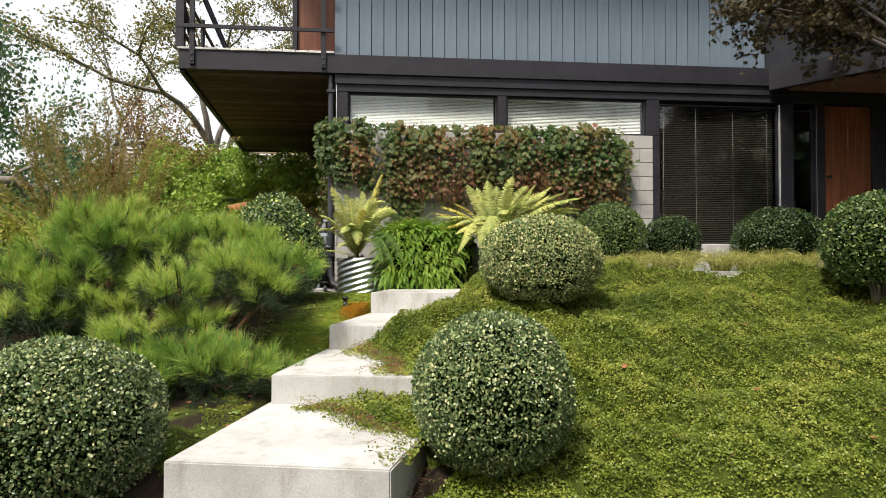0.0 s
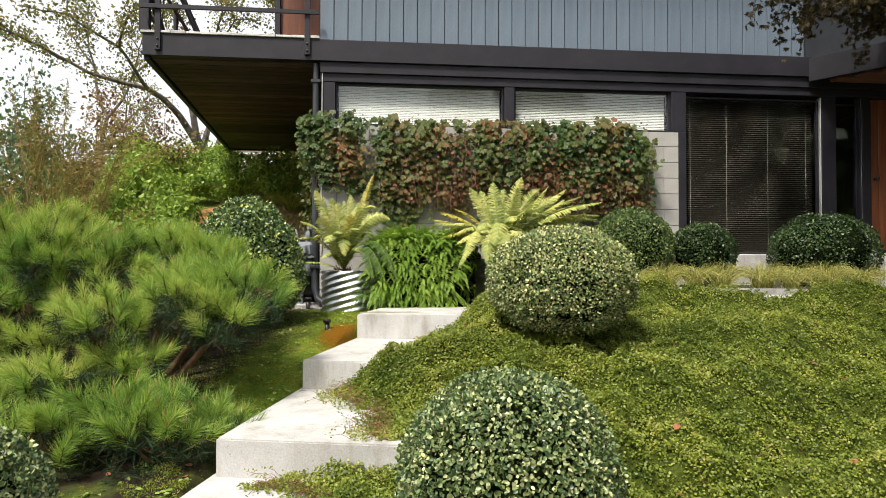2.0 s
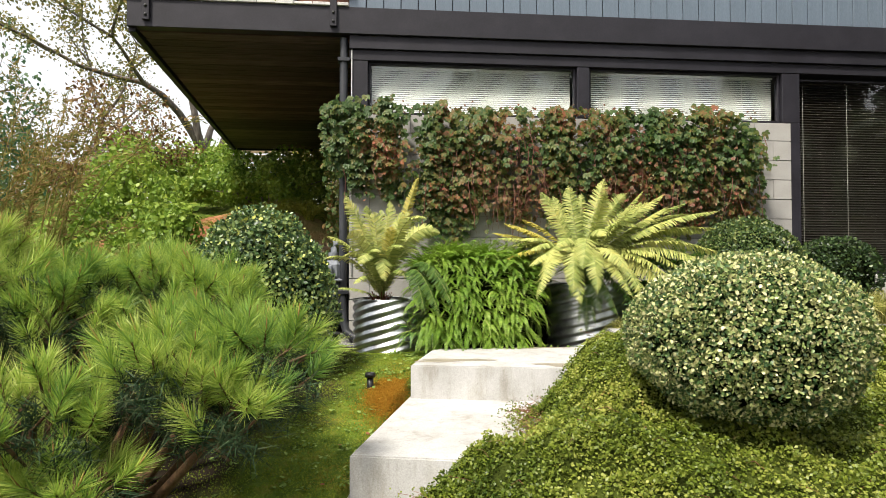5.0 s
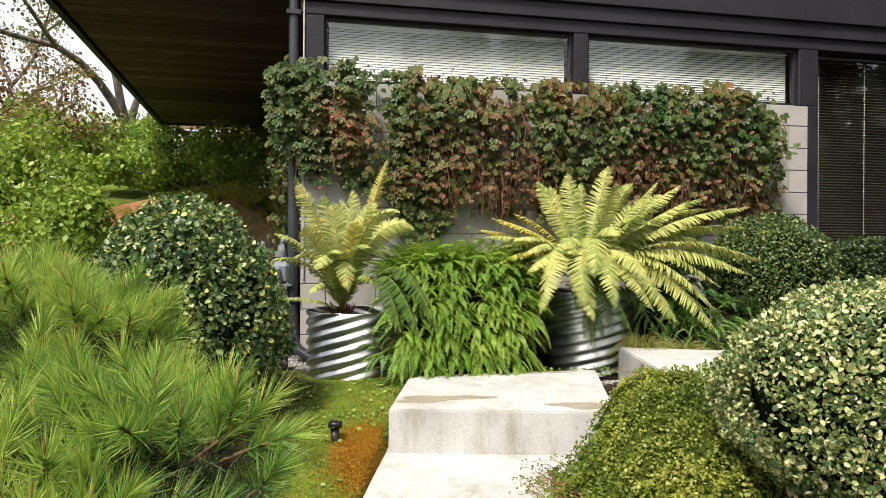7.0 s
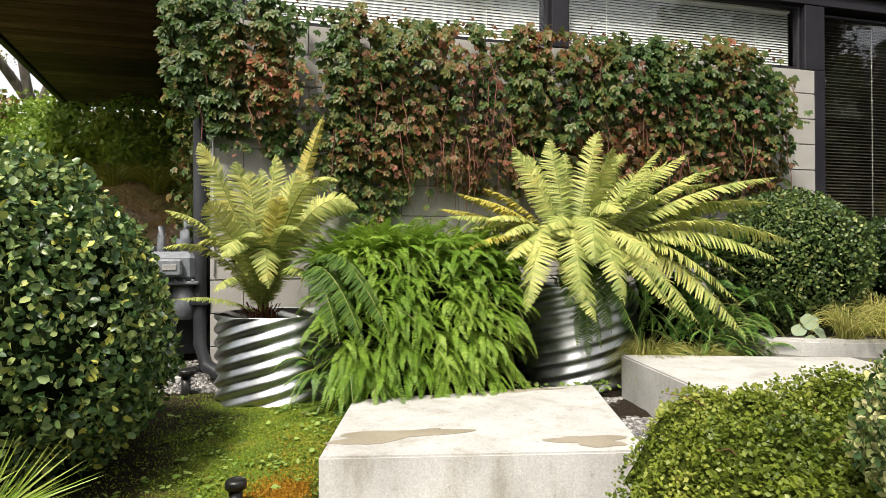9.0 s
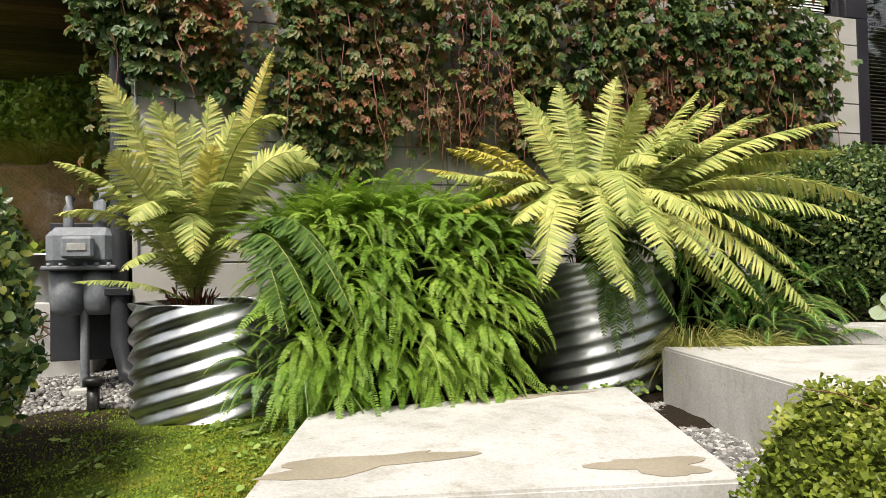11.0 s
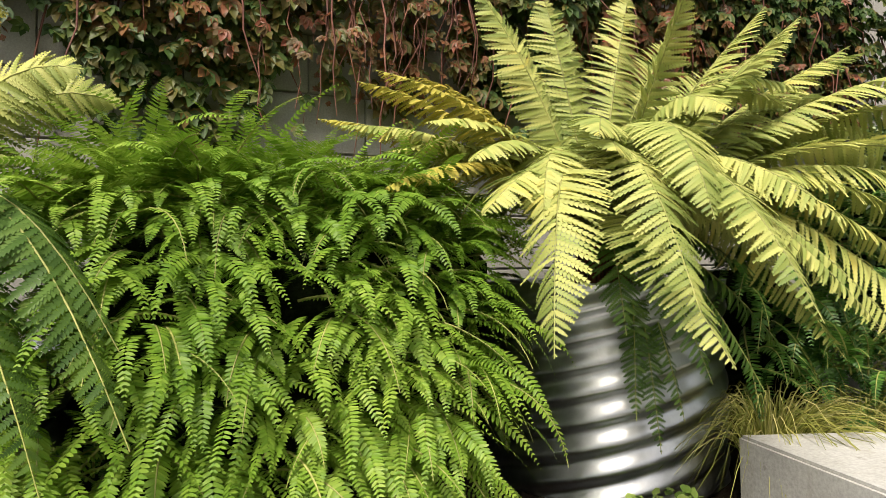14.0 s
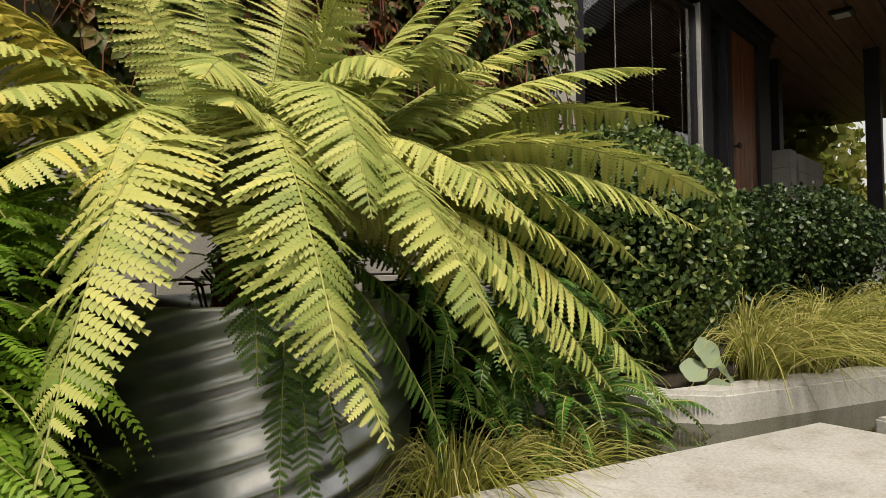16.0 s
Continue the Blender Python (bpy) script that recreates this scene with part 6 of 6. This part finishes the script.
def tall_grass(x, y, z, label):
    p = thing("tall_grass", x, y, z, label, "grass")
    items, pos, ax = [], [], []
    for i in range(44):
        a, r0 = rng.uniform(0, 6.28), 0.25 * math.sqrt(rng.random())
        h = rng.uniform(1.5, 2.75)
        q = rng.uniform(0.15, 0.7) if i % 4 else 1.1
        d = np.array([math.cos(a), math.sin(a), 0]) * q
        t = np.linspace(0, 1, 10)
        c = np.array([r0 * math.cos(a), r0 * math.sin(a), 0]) + d[None] * (t ** 2)[:, None] + np.array([0, 0, 1]) * (h * (t - (0.25 if i % 4 == 0 else 0.04) * t ** 3))[:, None]
        items.append(tube_arrays(c, np.linspace(0.008, 0.002, 10), 4))
        top = c[6:]
        kk = 110
        u = rng.random(kk)
        jj = (u * (len(top) - 1.001)).astype(int)
        fr = (u * (len(top) - 1.001) - jj)[:, None]
        pos.append(top[jj] * (1 - fr) + top[jj + 1] * fr + rng.normal(0, 0.015, (kk, 3)))
        ax.append(np.array([d[0], d[1], 0.4]) + 0.6 * rng.normal(size=(kk, 3)))
    v, f = join_arrays(items)
    raw("stem", v, f, L_TALLGRASS, p)
    pos, ax = np.concatenate(pos), np.concatenate(ax)
    v, f = scatter(DIAMOND, pos, frames_from(ax, rand_dir(len(pos))), rng.uniform(0.03, 0.07, len(pos)), 0.016)
    raw("plume", v, f, L_TALLGRASS, p, "russet feathery plumes")


tall_grass(-1.95, 8.0, 0.9, "tall russet ornamental grass with arching plumes")
tall_grass(-2.6, 8.4, 0.9, "tall russet ornamental grass behind the pine")


# ---- rocky mound behind the meter ----
def boulder(x, y, z, rx, ry, rz, material, label, seed):
    bm = bmesh.new()
    bmesh.ops.create_icosphere(bm, subdivisions=4, radius=1)
    for v in bm.verts:
        k = 1 + 0.22 * noise.fractal(v.co * 1.3 + Vector((seed, 0, 0)), 1.0, 2.0, 4) + 0.09 * noise.noise(v.co * 5) + 0.05 * noise.noise(v.co * 11)
        v.co = Vector((v.co.x * rx * k, v.co.y * ry * k, v.co.z * rz * k))
    for f in bm.faces:
        f.smooth = True
    ob = part("boulder", bm, material)
    ob.location = (x, y, z)
    return tagged(ob, label, "rock", "rocks under the deck")


M_RUSTSOIL = rough_mat("rusty_bare_soil", (0.16, 0.06, 0.025), (0.27, 0.11, 0.045), (0.38, 0.19, 0.09), 3.5, 0.95, 0.9, 0.02, 40)
boulder(-1.7, 13.1, 1.95, 1.9, 0.8, 0.62, M_RUSTSOIL, "mound of rust-brown bare soil behind the boulder", 7)
boulder(-0.75, 12.35, 1.85, 1.15, 0.7, 0.75, M_ROCK, "mossy brown boulder under the deck", 3)
for i, (x, y, z) in enumerate([(-0.75, 12.15, 2.52), (-0.4, 12.2, 2.5), (-0.05, 12.3, 2.4), (-1.15, 12.3, 2.45), (-1.6, 12.4, 2.3), (-0.55, 12.5, 2.6), (-1.0, 12.6, 2.55)]):
    sedge(x, y, z, 0.4, 0.3, 200, "yellow green grassy tuft on the rock", (0, -0.2), L_MOUND)

# ---- gravel beside the landing and the meter ----
stones = thing("gravel_bed", 0, 0, 0, "grey washed gravel beside the landing and wall", "gravel", kind="stuff")
g = np.random.default_rng(5)
k = 5200
which = g.random(k) < 0.45
x = np.where(which, 2.13 + 0.33 * g.random(k), -0.55 + 0.9 * g.random(k))
y = np.where(which, 7.95 + 1.05 * g.random(k), 9.75 + 1.2 * g.random(k))
x = np.where(which, x + 0.30 * (y - 8.1), x)
z = np.where(which, 1.085, ground_level(x, y) + 0.004)
tet = (np.array([(-0.5, -0.5, -0.3), (0.5, -0.4, -0.3), (0.4, 0.5, -0.3), (-0.5, 0.4, -0.3), (-0.25, -0.3, 0.35), (0.3, -0.25, 0.3), (0.2, 0.3, 0.38), (-0.3, 0.25, 0.3)]), np.array([(0, 3, 2, 1), (4, 5, 6, 7), (0, 1, 5, 4), (1, 2, 6, 5), (2, 3, 7, 6), (3, 0, 4, 7)]))
v, f = scatter(tet, np.stack([x, y, z], axis=1), frames_from(g.normal(size=(k, 3)) * np.array([1, 1, 0.3]), np.tile([0, 0, 1.0], (k, 1)) + 0.3 * g.normal(size=(k, 3))), g.uniform(0.012, 0.03, k))
m, n, l, b = mat("gravel_pieces")
gi = n.new("ShaderNodeNewGeometry")
r = ramp(n, [(0.0, (0.06, 0.06, 0.06)), (0.5, (0.17, 0.165, 0.16)), (0.85, (0.30, 0.29, 0.28)), (1.0, (0.5, 0.49, 0.47))])
l.new(gi.outputs["Random Per Island"], r.inputs[0])
l.new(r.outputs[0], b.inputs["Base Color"])
b.inputs["Roughness"].default_value = 0.8
raw("stones", v, f, m, stones)["kind"] = "stuff"


# ---- moss and weeds on the soil ----
def moss_carpet():
    p = thing("moss_carpet", 0, 0, 0, "bright green and rusty moss with tiny weeds beside the steps", "moss", kind="stuff")
    g = np.random.default_rng(33)
    k = 85000
    y = g.uniform(4.2, 9.9, k)
    x = 0.5 + 0.27 * (y - 4.6) - 0.60 - np.abs(g.normal(0, 0.55, k))
    ok = (np.hypot(x - 0.69, y - 9.62) > 0.375) & (wave(x * 3, y * 3, 41) + 0.7 * step(y, 6.0, 7.5) > -0.1) & ~((x < 0.3) & (y > 9.7))
    x, y = x[ok], y[ok]
    k = len(x)
    z = ground_level(x, y) + 0.002 + 0.008 * np.clip(wave(x * 14, y * 14, 42), -0.5, 1.5)
    rot = frames_from(g.normal(size=(k, 3)) * 0.7 + np.array([0, 0, 0.5]), g.normal(size=(k, 3)) * 0.6 + np.array([0, -0.2, 1.0]))
    s = g.uniform(0.006, 0.014, k)
    v, f = scatter(DIAMOND, np.stack([x, y, z], axis=1), rot, s, s * 0.9)
    raw("moss", v, f, L_MOSS, p)["kind"] = "stuff"
    n = 1100
    q = g.integers(0, k, n)
    pos = np.repeat(np.stack([x[q], y[q], z[q] + 0.01], axis=1)[:220], 5, axis=0)[:n] + g.normal(0, 0.018, (n, 3)) * np.array([1, 1, 0.4])
    v, f = scatter(OVAL, pos, frames_from(g.normal(size=(n, 3)) * np.array([1, 1, 0.3]), np.tile([0, 0, 1.0], (n, 1)) + 0.35 * g.normal(size=(n, 3))), g.uniform(0.015, 0.036, n), g.uniform(0.022, 0.045, n))
    raw("weed", v, f, L_WEED, p, "small round light green weeds")["kind"] = "stuff"
    # rusty cushion beside the landing
    n = 26000
    x, y = 0.69 + 0.10 * g.normal(size=n), 7.90 + 0.19 * g.normal(size=n)
    r = np.clip(np.hypot((x - 0.70) / 0.25, (y - 7.92) / 0.35), 0, 1)
    z = ground_level(x, y) + 0.035 * (1 - r * r) + 0.006 * g.random(n)
    v, f = scatter(DIAMOND, np.stack([x, y, z], axis=1), frames_from(g.normal(size=(n, 3)) + np.array([0, 0, 0.6]), g.normal(size=(n, 3))), 0.011, 0.008)
    raw("rusty_moss", v, f, L_RUSTMOSS, p, "rust-orange moss cushion")["kind"] = "stuff"


L_MOSS = leaf_mat("moss_leaf", [(0.0, (0.08, 0.14, 0.015)), (0.4, (0.17, 0.25, 0.025)), (0.7, (0.27, 0.31, 0.035)), (0.9, (0.30, 0.22, 0.04)), (1.0, (0.30, 0.14, 0.03))], 0.7, 0.3, 0.2, 1.8)
L_WEED = leaf_mat("weed_leaf", [(0.0, (0.14, 0.24, 0.04)), (1.0, (0.34, 0.44, 0.12))], 0.5, 0.3, 0.3)
L_RUSTMOSS = leaf_mat("rusty_moss_leaf", [(0.0, (0.22, 0.10, 0.010)), (0.6, (0.44, 0.21, 0.018)), (1.0, (0.50, 0.33, 0.04))], 0.8, 0.3, 0.2)
moss_carpet()

# ---- weeds at the foot of the larger pot, fallen leaves ----
def ground_weeds(x0, x1, y0, y1, z, n, label):
    p = thing("ground_ivy", 0, 0, 0, label, "weed", kind="stuff")
    g = np.random.default_rng(int(100 * x0))
    pos = np.stack([g.uniform(x0, x1, n), g.uniform(y0, y1, n), z + g.uniform(0.0, 0.05, n)], axis=1)
    v, f = scatter(OVAL, pos, frames_from(g.normal(size=(n, 3)) * np.array([1, 1, 0.3]), np.tile([0, -0.3, 1.0], (n, 1)) + 0.35 * g.normal(size=(n, 3))), g.uniform(0.02, 0.04, n), g.uniform(0.035, 0.06, n))
    raw("foliage", v, f, L_WEED, p)["kind"] = "stuff"


ground_weeds(1.95, 2.5, 9.06, 9.18, 1.12, 90, "small lobed green weeds at the foot of the pot")
ground_weeds(2.45, 2.6, 9.0, 9.15, 1.12, 25, "small lobed green weeds at the slab corner")
ground_weeds(0.46, 0.92, 9.36, 9.56, 1.50, 80, "small yellow-green weeds on the soil in the pot")
L_FALLEN = leaf_mat("fallen_leaf", [(0.0, (0.16, 0.06, 0.03)), (0.6, (0.30, 0.12, 0.06)), (1.0, (0.42, 0.26, 0.12))], 0.7, 0.2, 0.2)
g = np.random.default_rng(61)
for i in range(42):
    y = g.uniform(4.2, 7.4)
    if i % 3:
        x = g.uniform(1.3, 6.0)
        z = float(cover_top(np.array([x]), np.array([y]))[0][0]) + 0.03
    else:
        x = 0.5 + 0.27 * (y - 4.6) - 0.66 - abs(g.normal(0, 0.2))
        z = float(ground_level(np.array([x]), np.array([y]))[0]) + 0.012
    s = g.uniform(0.03, 0.055)
    v, f = scatter(OVAL, np.array([[0, 0, 0.0]]), frames_from(g.normal(size=(1, 3)) * np.array([1, 1, 0.2]), np.array([[0.2, -0.2, 1.0]])), s, s * 1.2)
    ob = raw("fallen_leaf", v, f, L_FALLEN)
    ob.location = (x, y, z)
    tagged(ob, "curled red-brown fallen leaf on the planting", "leaf", "fallen leaves")

# silver-green round leaves at the kerb's end
silver = thing("silver_leaf_plant", 3.80, 8.86, 1.40, "low plant with round silver-green leaves on the kerb", "plant")
for dx, dy, dz, r, az, tilt in [(0, 0, 0.10, 0.075, 250, 60), (-0.06, 0.02, 0.05, 0.06, 220, 50), (0.03, -0.04, 0.04, 0.06, 280, 55), (0.17, -0.07, 0.02, 0.075, 300, 62), (-0.05, -0.05, 0.0, 0.05, 200, 45)]:
    bm = bmesh.new()
    k = 18
    r *= 0.72
    cv = bm.verts.new((0, 0, 0))
    ring = [bm.verts.new((r * (1 + 0.05 * math.sin(5 * t)) * math.cos(t), r * (1 + 0.05 * math.sin(5 * t)) * math.sin(t), 0.10 * r + 0.06 * r * math.sin(4 * t))) for t in [2 * math.pi * i / k for i in range(k)]]
    for i in range(k):
        fc = bm.faces.new((cv, ring[i], ring[(i + 1) % k]))
        fc.smooth = True
    lf = part("leaf", bm, L_GREY, silver)
    lf.location = (dx, dy, dz)
    lf.rotation_euler = (radians(tilt), 0, radians(az - 270))
    tube("leaf_stalk", [(dx, dy + 0.01, dz), (dx * 0.6, dy * 0.6 + 0.05, -0.01)], 0.003, M_RACHIS, silver, "", 5)

# slatted fence far behind the mound
fence = thing("slat_fence", 0, 0, 0, "distant fence of pale horizontal slats", "fence")
for i in range(16):
    part("slat", box(-6.5, 0.0, 19.4, 19.43, 3.0 + i * 0.11, 3.075 + i * 0.11, 0.004), M_FENCE, fence)
for i in range(5):
    part("post", box(-6.4 + i * 1.55, -6.3 + i * 1.55, 19.44, 19.54, 2.3, 4.8, 0.004), M_BARK, fence)
